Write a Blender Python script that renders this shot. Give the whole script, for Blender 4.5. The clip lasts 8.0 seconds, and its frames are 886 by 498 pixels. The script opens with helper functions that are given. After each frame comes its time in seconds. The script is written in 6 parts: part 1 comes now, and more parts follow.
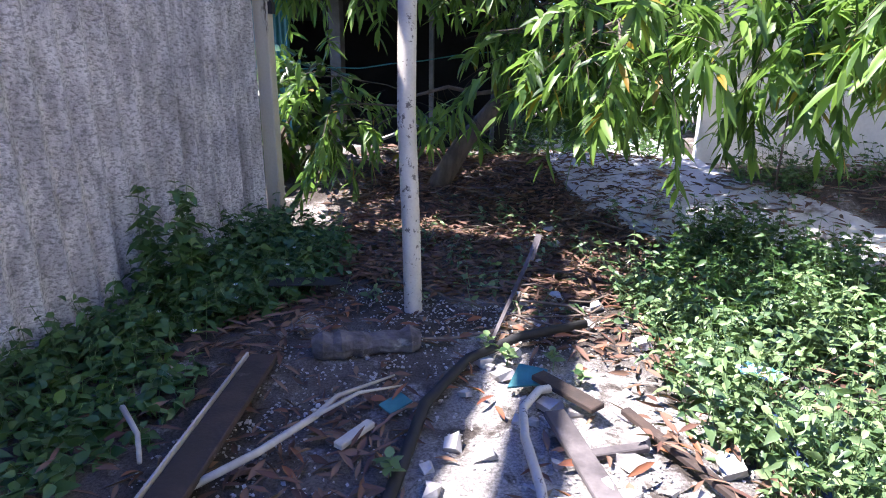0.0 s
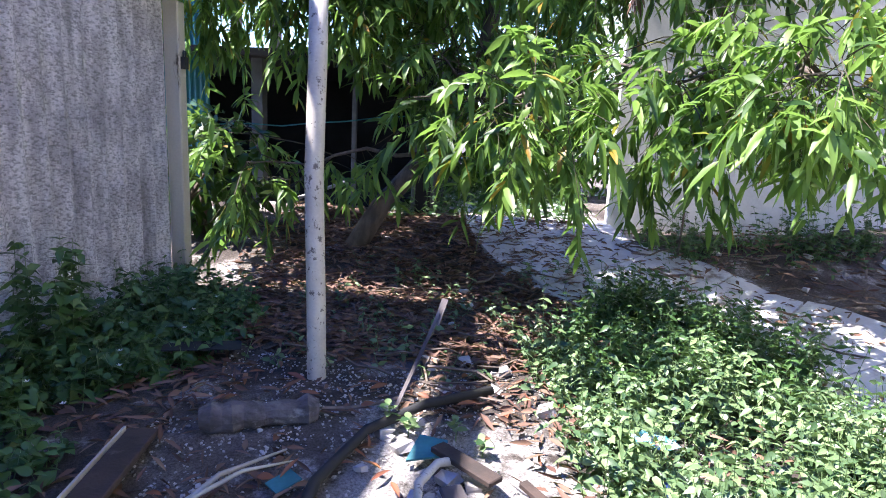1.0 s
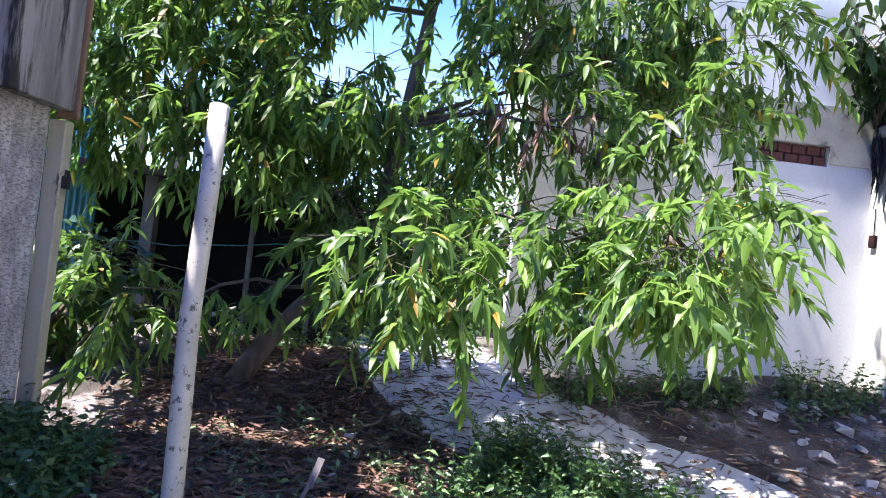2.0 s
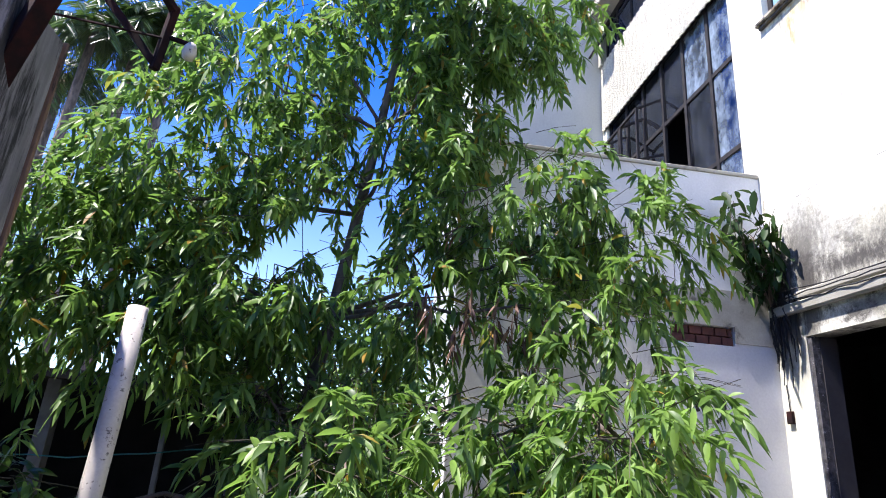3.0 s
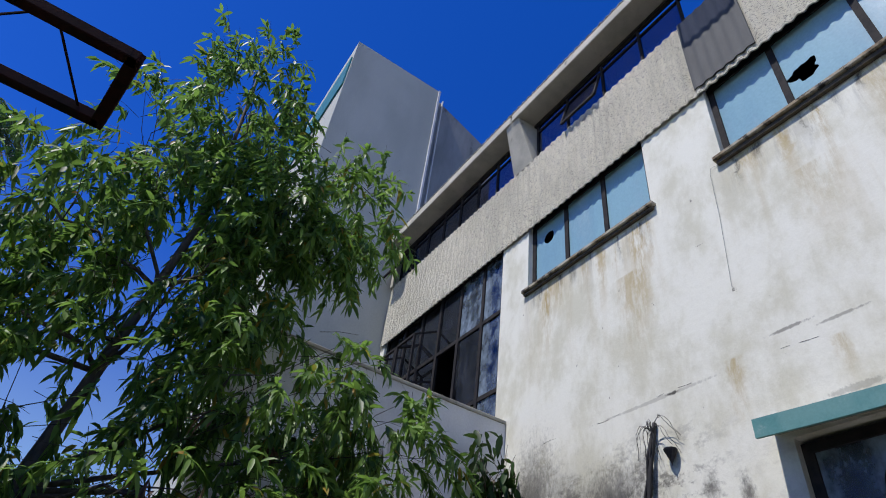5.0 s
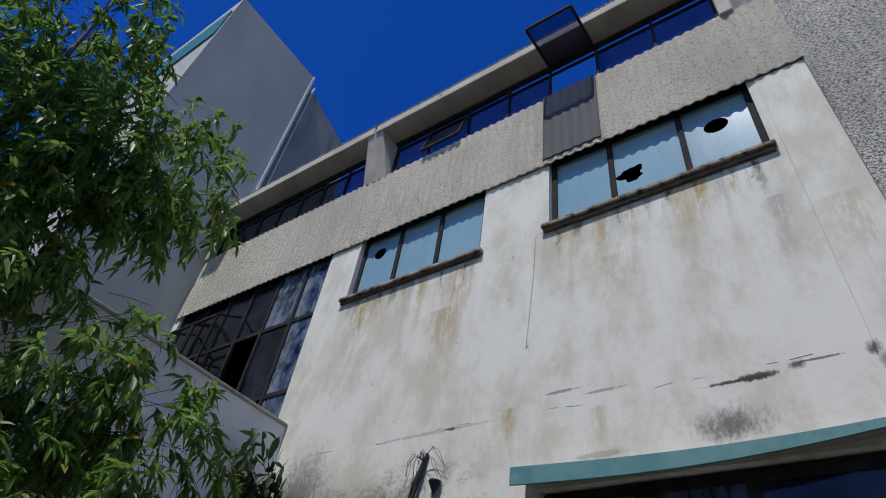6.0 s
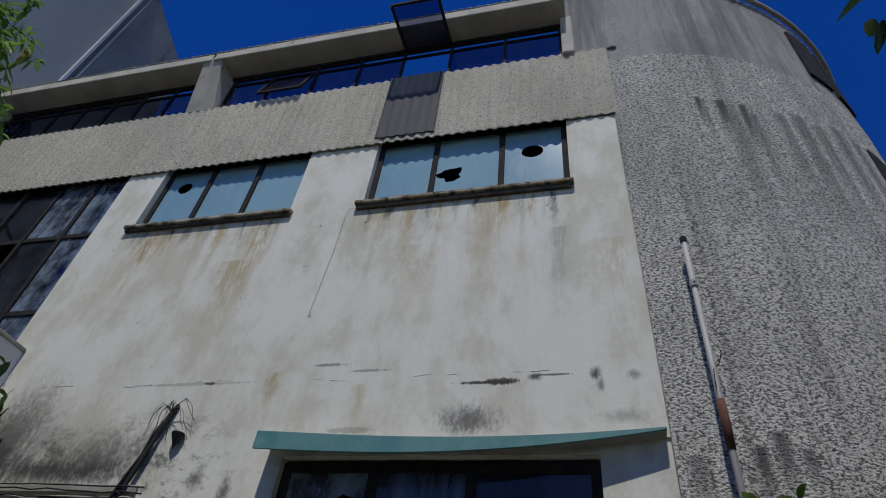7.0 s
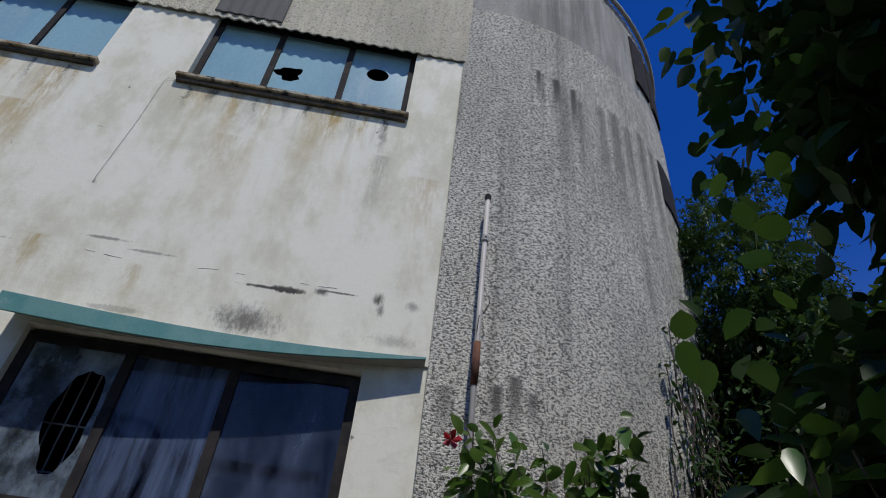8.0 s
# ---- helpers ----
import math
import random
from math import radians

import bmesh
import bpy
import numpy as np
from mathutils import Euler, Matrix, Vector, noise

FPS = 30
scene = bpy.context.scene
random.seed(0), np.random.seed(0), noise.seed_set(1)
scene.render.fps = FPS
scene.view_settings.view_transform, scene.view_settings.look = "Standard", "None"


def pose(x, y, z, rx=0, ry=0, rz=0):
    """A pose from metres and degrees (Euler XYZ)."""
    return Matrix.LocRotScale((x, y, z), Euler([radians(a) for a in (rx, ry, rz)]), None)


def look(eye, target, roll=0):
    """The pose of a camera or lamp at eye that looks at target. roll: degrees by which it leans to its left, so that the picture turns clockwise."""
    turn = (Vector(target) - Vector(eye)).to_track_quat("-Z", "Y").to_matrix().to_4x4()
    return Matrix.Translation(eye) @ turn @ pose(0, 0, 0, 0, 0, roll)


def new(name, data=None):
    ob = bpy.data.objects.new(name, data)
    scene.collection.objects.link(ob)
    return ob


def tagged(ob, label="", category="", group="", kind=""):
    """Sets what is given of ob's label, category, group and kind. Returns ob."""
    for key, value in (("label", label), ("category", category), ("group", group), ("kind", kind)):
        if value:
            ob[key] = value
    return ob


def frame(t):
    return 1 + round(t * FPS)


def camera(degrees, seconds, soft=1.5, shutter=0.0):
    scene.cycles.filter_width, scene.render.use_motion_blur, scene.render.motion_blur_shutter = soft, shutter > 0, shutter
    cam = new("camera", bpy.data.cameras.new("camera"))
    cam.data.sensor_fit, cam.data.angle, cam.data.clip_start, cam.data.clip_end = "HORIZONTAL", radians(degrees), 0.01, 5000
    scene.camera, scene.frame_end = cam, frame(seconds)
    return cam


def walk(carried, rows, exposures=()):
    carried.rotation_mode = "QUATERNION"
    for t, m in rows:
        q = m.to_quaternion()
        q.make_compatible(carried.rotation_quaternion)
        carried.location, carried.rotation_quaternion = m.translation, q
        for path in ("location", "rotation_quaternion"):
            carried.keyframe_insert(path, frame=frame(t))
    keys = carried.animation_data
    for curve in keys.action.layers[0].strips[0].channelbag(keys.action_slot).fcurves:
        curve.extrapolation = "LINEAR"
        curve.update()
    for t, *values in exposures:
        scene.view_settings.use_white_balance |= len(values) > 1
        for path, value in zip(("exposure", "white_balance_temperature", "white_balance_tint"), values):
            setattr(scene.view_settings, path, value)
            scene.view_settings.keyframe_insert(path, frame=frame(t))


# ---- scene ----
cam = camera(73.4, 8.0, soft=1.0)
walk(cam, [
    (0.0, pose(-0.000, 0.000, 1.600, 72.69, -0.67, 12.94)),
    (0.5, pose(0.054, 0.050, 1.620, 74.45, -1.62, 10.65)),
    (1.0, pose(0.145, 0.087, 1.633, 78.38, -3.07, 6.83)),
    (1.2, pose(0.182, 0.083, 1.642, 80.49, -3.50, 4.99)),
    (2.3, pose(0.221, 0.174, 1.876, 95.73, -6.53, -4.30)),
    (2.5, pose(0.224, 0.175, 1.871, 99.83, -5.53, -5.40)),
    (3.0, pose(0.231, 0.141, 1.899, 108.77, -3.94, -8.42)),
    (3.5, pose(0.200, 0.131, 1.928, 114.87, -3.84, -12.07)),
    (4.0, pose(0.187, 0.093, 1.906, 121.13, -4.61, -16.86)),
    (4.2, pose(0.195, 0.124, 1.911, 123.70, -4.83, -19.21)),
    (5.3, pose(0.195, 0.117, 1.871, 131.91, -6.57, -39.94)),
    (5.5, pose(0.171, 0.122, 1.895, 132.61, -6.92, -44.20)),
    (6.0, pose(0.144, 0.032, 1.929, 133.48, -6.89, -56.04)),
    (6.5, pose(0.175, -0.122, 1.911, 133.65, -7.13, -66.47)),
    (7.0, pose(0.224, -0.318, 1.970, 133.05, -5.49, -77.20)),
    (7.5, pose(0.219, -0.421, 1.961, 132.07, -4.14, -87.48)),
    (8.0, pose(0.149, -0.558, 1.896, 127.69, -5.21, -98.58)),
], exposures=[(0.0, 2.15, 6350, 18), (1.2, 2.2, 6300, 18), (2.4, 1.92, 6300, 18), (3.5, 1.0, 6450, 15), (4.2, 0.4, 6400, 12), (5.3, -0.15, 6350, 13), (6.3, -0.65, 6350, 12), (7.0, -0.93, 6350, 11), (7.5, -0.95, 6400, 11), (8.0, -0.5, 6500, 10)])

# ---- sky and sun ----
SUN_AZ, SUN_EL = -94.0, 62.5          # compass from +y towards +x, and height, in degrees
world = bpy.data.worlds.new("sky")
scene.world = world
world.use_nodes = True
wn = world.node_tree
sky = wn.nodes.new("ShaderNodeTexSky")
sky.sky_type, sky.sun_disc = "NISHITA", False
sky.sun_elevation, sky.sun_rotation = radians(SUN_EL), radians(SUN_AZ)
sky.altitude, sky.air_density, sky.dust_density, sky.ozone_density = 1500, 0.9, 0.2, 3.0
deep = wn.nodes.new("ShaderNodeHueSaturation")
deep.inputs["Saturation"].default_value = 1.35
wn.links.new(sky.outputs[0], deep.inputs["Color"])
tone = wn.nodes.new("ShaderNodeMix")
tone.data_type, tone.blend_type = "RGBA", "MULTIPLY"
tone.inputs[0].default_value, tone.inputs[7].default_value = 1.0, (0.93, 0.69, 1.22, 1)
wn.links.new(deep.outputs[0], tone.inputs[6])
# the blue pales towards the horizon, all round
aim, height, pale = wn.nodes.new("ShaderNodeTexCoord"), wn.nodes.new("ShaderNodeSeparateXYZ"), wn.nodes.new("ShaderNodeMapRange")
wn.links.new(aim.outputs["Generated"], height.inputs[0])
wn.links.new(height.outputs[2], pale.inputs["Value"])
pale.interpolation_type = "SMOOTHSTEP"
pale.inputs["From Min"].default_value, pale.inputs["From Max"].default_value = 0.62, 0.12
haze = wn.nodes.new("ShaderNodeMix")
haze.data_type = "RGBA"
wn.links.new(pale.outputs[0], haze.inputs[0])
wn.links.new(tone.outputs[2], haze.inputs[6])
wn.links.new(sky.outputs[0], haze.inputs[7])
wn.links.new(haze.outputs[2], wn.nodes["Background"].inputs[0])
wn.nodes["Background"].inputs[1].default_value = 0.152
to_sun = Vector((math.cos(radians(SUN_EL)) * math.sin(radians(SUN_AZ)), math.cos(radians(SUN_EL)) * math.cos(radians(SUN_AZ)), math.sin(radians(SUN_EL))))
sun = new("sun", bpy.data.lights.new("sun", "SUN"))
sun.data.energy, sun.data.angle, sun.data.color = 5.0, radians(0.55), (1.0, 0.955, 0.9)
sun.matrix_world = look(to_sun * 40, (0, 0, 0))

# ---- building helpers ----
rng = np.random.default_rng(7)


class Geo:
    """Collects corners and faces of one mesh."""

    def __init__(self):
        self.v, self.f = [], []

    def add(self, vs, fs):
        o = len(self.v)
        self.v += [tuple(p) for p in vs]
        self.f += [tuple(i + o for i in q) for q in fs]
        return self

    def quad(self, a, b, c, d):
        return self.add([a, b, c, d], [(0, 1, 2, 3)])

    def box(self, x0, x1, y0, y1, z0, z1):
        return self.add([(x0, y0, z0), (x1, y0, z0), (x1, y1, z0), (x0, y1, z0), (x0, y0, z1), (x1, y0, z1), (x1, y1, z1), (x0, y1, z1)],
                        [(0, 3, 2, 1), (4, 5, 6, 7), (0, 1, 5, 4), (1, 2, 6, 5), (2, 3, 7, 6), (3, 0, 4, 7)])

    def bar(self, p, q, w, h, up=(0, 0, 1)):
        p, q = Vector(p), Vector(q)
        d = (q - p).normalized()
        s = d.cross(Vector(up))
        if s.length < 1e-3:
            s = d.cross(Vector((1, 0, 0)))
        s.normalize()
        u = s.cross(d)
        c = [p + s * a * w / 2 + u * b * h / 2 for a, b in ((-1, -1), (1, -1), (1, 1), (-1, 1))]
        c += [k + (q - p) for k in c]
        return self.add(c, [(0, 3, 2, 1), (4, 5, 6, 7), (0, 1, 5, 4), (1, 2, 6, 5), (2, 3, 7, 6), (3, 0, 4, 7)])

    def tube(self, pts, radii, n=8, cap=True):
        pts = [Vector(p) for p in pts]
        if not hasattr(radii, "__len__"):
            radii = [radii] * len(pts)
        rings, side = [], None
        for i, p in enumerate(pts):
            d = (pts[min(i + 1, len(pts) - 1)] - pts[max(i - 1, 0)]).normalized()
            if side is None:
                side = d.cross(Vector((0.31, 0.2, 0.93)))
                if side.length < 0.05:
                    side = d.cross(Vector((1, 0, 0)))
            side = (side - d * side.dot(d)).normalized()
            u = d.cross(side)
            rings.append([p + (side * math.cos(a) + u * math.sin(a)) * radii[i] for a in (2 * math.pi * j / n for j in range(n))])
        vs = [v for r in rings for v in r]
        fs = [(i * n + j, i * n + (j + 1) % n, (i + 1) * n + (j + 1) % n, (i + 1) * n + j) for i in range(len(pts) - 1) for j in range(n)]
        if cap:
            fs += [tuple(range(n))[::-1], tuple(range((len(pts) - 1) * n, len(pts) * n))]
        return self.add(vs, fs)

    def mesh(self, name, bevel=0.0):
        me = bpy.data.meshes.new(name)
        me.from_pydata(self.v, [], self.f)
        if bevel:
            bm = bmesh.new()
            bm.from_mesh(me)
            bmesh.ops.bevel(bm, geom=bm.edges[:], offset=bevel, segments=1, affect="EDGES", clamp_overlap=True)
            bm.to_mesh(me)
            bm.free()
        me.validate()
        return me


def part(name, geo, material, parent=None, label="", smooth=False, bevel=0.0):
    me = geo if isinstance(geo, bpy.types.Mesh) else geo.mesh(name, bevel)
    if not me.materials:
        me.materials.append(material)
    if smooth:
        me.polygons.foreach_set("use_smooth", [True] * len(me.polygons))
    ob = new(name, me)
    if parent is not None:
        ob.parent = parent
    if label:
        ob["label"] = label
    return ob


def thing(name, label, category, at=(0, 0, 0), group=""):
    ob = new(name)
    ob.location = at
    ob.empty_display_size = 0.2
    return tagged(ob, label, category, group)


# ---- materials ----
def nodes_of(name):
    m = bpy.data.materials.new(name)
    m.use_nodes = True
    nt = m.node_tree
    return m, nt, nt.nodes["Principled BSDF"]


def coords(nt, scale=(1, 1, 1)):
    tc = nt.nodes.new("ShaderNodeTexCoord")
    mp = nt.nodes.new("ShaderNodeMapping")
    mp.inputs["Scale"].default_value = scale
    nt.links.new(tc.outputs["Object"], mp.inputs[0])
    return mp.outputs[0]


def noise_of(nt, scale, stretch=(1, 1, 1), detail=5, rough=0.6):
    n = nt.nodes.new("ShaderNodeTexNoise")
    n.inputs["Scale"].default_value, n.inputs["Detail"].default_value, n.inputs["Roughness"].default_value = scale, detail, rough
    nt.links.new(coords(nt, stretch), n.inputs["Vector"])
    return n.outputs["Fac"]


def ramp_of(nt, value, a, b):
    r = nt.nodes.new("ShaderNodeMapRange")
    r.inputs[1].default_value, r.inputs[2].default_value = a, b
    r.interpolation_type = "SMOOTHSTEP"
    nt.links.new(value, r.inputs[0])
    return r.outputs[0]


def mix_of(nt, fac, a, b, blend="MIX"):
    m = nt.nodes.new("ShaderNodeMix")
    m.data_type, m.blend_type = "RGBA", blend
    for sock, val in ((m.inputs[0], fac), (m.inputs[6], a), (m.inputs[7], b)):
        if isinstance(val, bpy.types.NodeSocket):
            nt.links.new(val, sock)
        elif isinstance(val, tuple):
            sock.default_value = (*val, 1)
        else:
            sock.default_value = val
    return m.outputs[2]


def math_of(nt, op, a, b=0.0):
    m = nt.nodes.new("ShaderNodeMath")
    m.operation, m.use_clamp = op, op not in ("ABSOLUTE", "MAXIMUM")
    for sock, val in ((m.inputs[0], a), (m.inputs[1], b)):
        if isinstance(val, bpy.types.NodeSocket):
            nt.links.new(val, sock)
        else:
            sock.default_value = val
    return m.outputs[0]


def bump_of(nt, bsdf, height, strength, distance):
    b = nt.nodes.new("ShaderNodeBump")
    b.inputs["Strength"].default_value, b.inputs["Distance"].default_value = strength, distance
    nt.links.new(height, b.inputs["Height"])
    nt.links.new(b.outputs[0], bsdf.inputs["Normal"])


def surf(name, c1, c2, scale=3.0, rough=0.8, bump=0.3, bscale=60, bdist=0.004, stretch=(1, 1, 1), c3=None, s3=1.0, cut=(0.55, 0.7), metal=0.0):
    m, nt, b = nodes_of(name)
    col = mix_of(nt, ramp_of(nt, noise_of(nt, scale, stretch), 0.35, 0.65), c1, c2)
    if c3:
        col = mix_of(nt, ramp_of(nt, noise_of(nt, s3, stretch, 7, 0.7), *cut), col, c3)
    fine = noise_of(nt, bscale, (1, 1, 1), 4)
    col = mix_of(nt, 0.35, col, mix_of(nt, fine, (0.25, 0.25, 0.25), (1.0, 1.0, 1.0)), "MULTIPLY")
    nt.links.new(col, b.inputs["Base Color"])
    b.inputs["Roughness"].default_value, b.inputs["Metallic"].default_value = rough, metal
    bump_of(nt, b, fine, bump, bdist)
    return m


def z_of(nt):
    g = nt.nodes.new("ShaderNodeNewGeometry")
    s = nt.nodes.new("ShaderNodeSeparateXYZ")
    nt.links.new(g.outputs["Position"], s.inputs[0])
    return s.outputs


# mould blots on the front: y, z, half width, half height, strength
BLOTS = [(7.3, 4.4, 0.4, 0.9, 1.0), (6.0, 4.4, 1.5, 0.2, 0.9), (0.8, 5.39, 0.42, 0.03, 0.95), (0.66, 5.395, 0.26, 0.055, 0.95), (0.28, 5.44, 0.1, 0.06, 0.9), (0.1, 5.46, 0.28, 0.018, 0.8), (1.0, 4.95, 0.42, 0.24, 0.8), (-0.36, 5.46, 0.08, 0.1, 0.9), (-0.4, 5.3, 0.05, 0.12, 0.7),
         (5.4, 4.5, 1.0, 0.5, 0.75), (6.9, 4.8, 0.7, 1.1, 0.7), (2.75, 5.7, 0.3, 0.03, 0.6), (2.2, 5.6, 0.35, 0.025, 0.5), (4.6, 5.5, 1.2, 0.03, 0.3), (-0.75, 5.42, 0.1, 0.08, 0.6),
         (-0.6, 4.95, 0.3, 0.1, 0.4), (5.9, 3.8, 1.2, 0.22, 0.7), (2.3, 4.85, 0.4, 0.05, 0.35), (4.0, 4.3, 0.12, 0.18, 0.7), (3.6, 4.15, 0.1, 0.25, 0.8), (4.3, 5.5, 0.12, 0.03, 0.9)]


def shift_of(nt, value, centre, half):
    m = nt.nodes.new("ShaderNodeMath")
    m.operation = "SUBTRACT"
    nt.links.new(value, m.inputs[0])
    m.inputs[1].default_value = centre
    d = nt.nodes.new("ShaderNodeMath")
    d.operation = "DIVIDE"
    nt.links.new(m.outputs[0], d.inputs[0])
    d.inputs[1].default_value = half
    return d.outputs[0]


# rust and yellow runs down the front: y, top z, foot z, half width, strength
RUNS = [(0.72, 8.42, 7.5, 0.1, 0.9), (0.95, 8.42, 6.9, 0.16, 0.35), (4.5, 8.44, 6.0, 0.16, 0.6), (4.75, 7.6, 5.6, 0.22, 0.4), (6.55, 8.44, 6.6, 0.1, 0.7), (6.3, 8.44, 7.4, 0.18, 0.5), (2.6, 8.42, 7.7, 0.2, 0.45),
        (3.45, 5.6, 4.6, 0.1, 0.5), (2.3, 5.4, 4.8, 0.07, 0.4), (5.6, 8.44, 7.6, 0.14, 0.4), (-0.7, 7.4, 5.4, 0.2, 0.3), (1.9, 7.6, 6.0, 0.3, 0.25),
        (4.3, 8.44, 7.2, 0.06, 0.8), (4.95, 8.44, 7.5, 0.05, 0.7), (5.25, 8.44, 6.9, 0.09, 0.55), (0.3, 8.42, 7.6, 0.05, 0.7), (1.65, 8.42, 7.4, 0.06, 0.7), (2.1, 8.42, 7.1, 0.08, 0.55)]
SOOT = [(0.02, 8.42, 7.6, 0.05, 0.7), (-0.05, 7.7, 6.2, 0.12, 0.3), (2.45, 8.42, 8.05, 0.06, 0.7), (6.75, 8.44, 7.8, 0.05, 0.6), (5.9, 8.44, 7.9, 0.08, 0.6), (6.2, 8.44, 8.1, 0.05, 0.7), (6.9, 8.44, 8.0, 0.08, 0.5), (1.4, 8.42, 7.9, 0.06, 0.4),
        (4.4, 8.44, 8.0, 0.03, 0.9), (4.85, 8.44, 7.7, 0.035, 0.8), (5.5, 8.44, 8.05, 0.04, 0.8), (0.45, 8.42, 7.95, 0.03, 0.85), (1.1, 8.42, 8.1, 0.04, 0.8), (1.8, 8.42, 7.7, 0.03, 0.7), (2.75, 8.42, 7.8, 0.03, 0.7)]


def plaster_material(name, base, grey, rust, mould):
    m, nt, b = nodes_of(name)
    col = mix_of(nt, ramp_of(nt, noise_of(nt, 1.3, (1, 1, 0.6), 8, 0.7), 0.4, 0.64), base, grey)
    pos = z_of(nt)
    # rain streaks run down from the sills and fade towards the floor line
    streak = ramp_of(nt, noise_of(nt, 2.6, (1, 1, 0.09), 6, 0.65), 0.48, 0.66)
    below = math_of(nt, "MULTIPLY", ramp_of(nt, pos[2], 5.6, 8.4), ramp_of(nt, pos[2], 8.5, 8.43))
    under = math_of(nt, "ADD", math_of(nt, "MULTIPLY", ramp_of(nt, pos[1], 3.9, 4.3), ramp_of(nt, pos[1], 7.3, 6.9)), math_of(nt, "MULTIPLY", ramp_of(nt, pos[1], -0.45, 0.0), ramp_of(nt, pos[1], 3.2, 2.7)))
    under = math_of(nt, "ADD", math_of(nt, "MULTIPLY", under, 0.24), 0.03)
    col = mix_of(nt, math_of(nt, "MULTIPLY", streak, math_of(nt, "MULTIPLY", below, under)), col, rust)
    dark = ramp_of(nt, noise_of(nt, 4.5, (1, 1, 0.12), 7, 0.7), 0.47, 0.62)
    near = math_of(nt, "MULTIPLY", ramp_of(nt, pos[2], 7.4, 8.5), ramp_of(nt, pos[2], 8.5, 8.43))
    col = mix_of(nt, math_of(nt, "MULTIPLY", dark, math_of(nt, "MULTIPLY", near, math_of(nt, "ADD", under, 0.02))), col, mould)
    wobble = math_of(nt, "ADD", math_of(nt, "MULTIPLY", noise_of(nt, 3.2, (1, 1, 0.4), 6, 0.7), 0.5), math_of(nt, "MULTIPLY", noise_of(nt, 16.0, (1, 1, 0.16), 6, 0.75), 0.5))
    sway_sum = nt.nodes.new("ShaderNodeMath")
    nt.links.new(pos[1], sway_sum.inputs[0])
    nt.links.new(shift_of(nt, noise_of(nt, 2.2, (1, 1, 1), 6, 0.75), 0.5, 2.8), sway_sum.inputs[1])
    sway = sway_sum.outputs[0]
    for runs, tone in ((RUNS, rust), (SOOT, mould)):
        for cy, top, foot, half, amount in runs:
            fy = ramp_of(nt, math_of(nt, "ABSOLUTE", shift_of(nt, sway, cy, half * 1.25)), 1.3, 0.1)
            fz = math_of(nt, "MULTIPLY", ramp_of(nt, pos[2], foot, top), ramp_of(nt, pos[2], top + 0.04, top))
            body = math_of(nt, "MULTIPLY", math_of(nt, "MULTIPLY", fy, fz), ramp_of(nt, wobble, 0.4, 0.56))
            col = mix_of(nt, math_of(nt, "MULTIPLY", body, min(1.0, 1.35 * amount)), col, tone)
    # mould along the floor joint
    spot = ramp_of(nt, noise_of(nt, 1.7, (1, 1, 1.6), 9, 0.75), 0.5, 0.62)
    joint = math_of(nt, "MULTIPLY", ramp_of(nt, pos[2], 3.0, 3.6), ramp_of(nt, pos[2], 5.6, 4.2))
    spot = math_of(nt, "MULTIPLY", spot, math_of(nt, "ADD", ramp_of(nt, pos[1], 3.4, 4.6), 0.15))
    col = mix_of(nt, math_of(nt, "MULTIPLY", spot, math_of(nt, "MULTIPLY", joint, 0.85)), col, mould)
    corner = math_of(nt, "MULTIPLY", math_of(nt, "MULTIPLY", ramp_of(nt, pos[1], 5.2, 7.2), ramp_of(nt, pos[2], 2.6, 4.0)), ramp_of(nt, pos[2], 5.4, 4.3))
    grime = ramp_of(nt, noise_of(nt, 3.0, (1, 1, 0.3), 8, 0.7), 0.38, 0.55)
    col = mix_of(nt, math_of(nt, "MULTIPLY", grime, corner), col, mould)
    edge = noise_of(nt, 5.0, (1, 1, 1), 8, 0.75)
    rag = math_of(nt, "ADD", math_of(nt, "MULTIPLY", edge, 0.35), math_of(nt, "MULTIPLY", noise_of(nt, 24.0, (1, 1, 0.5), 7, 0.85), 0.65))
    for cy, cz, ry, rz, amount in BLOTS:
        away = nt.nodes.new("ShaderNodeCombineXYZ")
        nt.links.new(shift_of(nt, pos[1], cy, ry), away.inputs[0])
        nt.links.new(shift_of(nt, pos[2], cz, rz), away.inputs[1])
        far = nt.nodes.new("ShaderNodeVectorMath")
        far.operation = "LENGTH"
        nt.links.new(away.outputs[0], far.inputs[0])
        thin = math_of(nt, "MULTIPLY", far.outputs["Value"], 0.33)
        soft = (0.2, 0.34) if rz < 0.06 else (0.14, 0.48)
        body = ramp_of(nt, math_of(nt, "SUBTRACT", rag, thin), *soft)
        col = mix_of(nt, math_of(nt, "MULTIPLY", math_of(nt, "MULTIPLY", body, ramp_of(nt, far.outputs["Value"], 1.5, 0.9)), amount), col, mould)
    # pock marks
    pock = ramp_of(nt, noise_of(nt, 7.0, (1, 1, 0.8), 3, 0.5), 0.73, 0.77)
    col = mix_of(nt, math_of(nt, "MULTIPLY", pock, 0.7), col, mould)
    fine = noise_of(nt, 45, (1, 1, 1), 5)
    col = mix_of(nt, 0.16, col, mix_of(nt, fine, (0.3, 0.3, 0.3), (1.0, 1.0, 1.0)), "MULTIPLY")
    nt.links.new(col, b.inputs["Base Color"])
    b.inputs["Roughness"].default_value = 0.85
    bump_of(nt, b, noise_of(nt, 14, (1, 1, 1), 6), 0.25, 0.01)
    return m


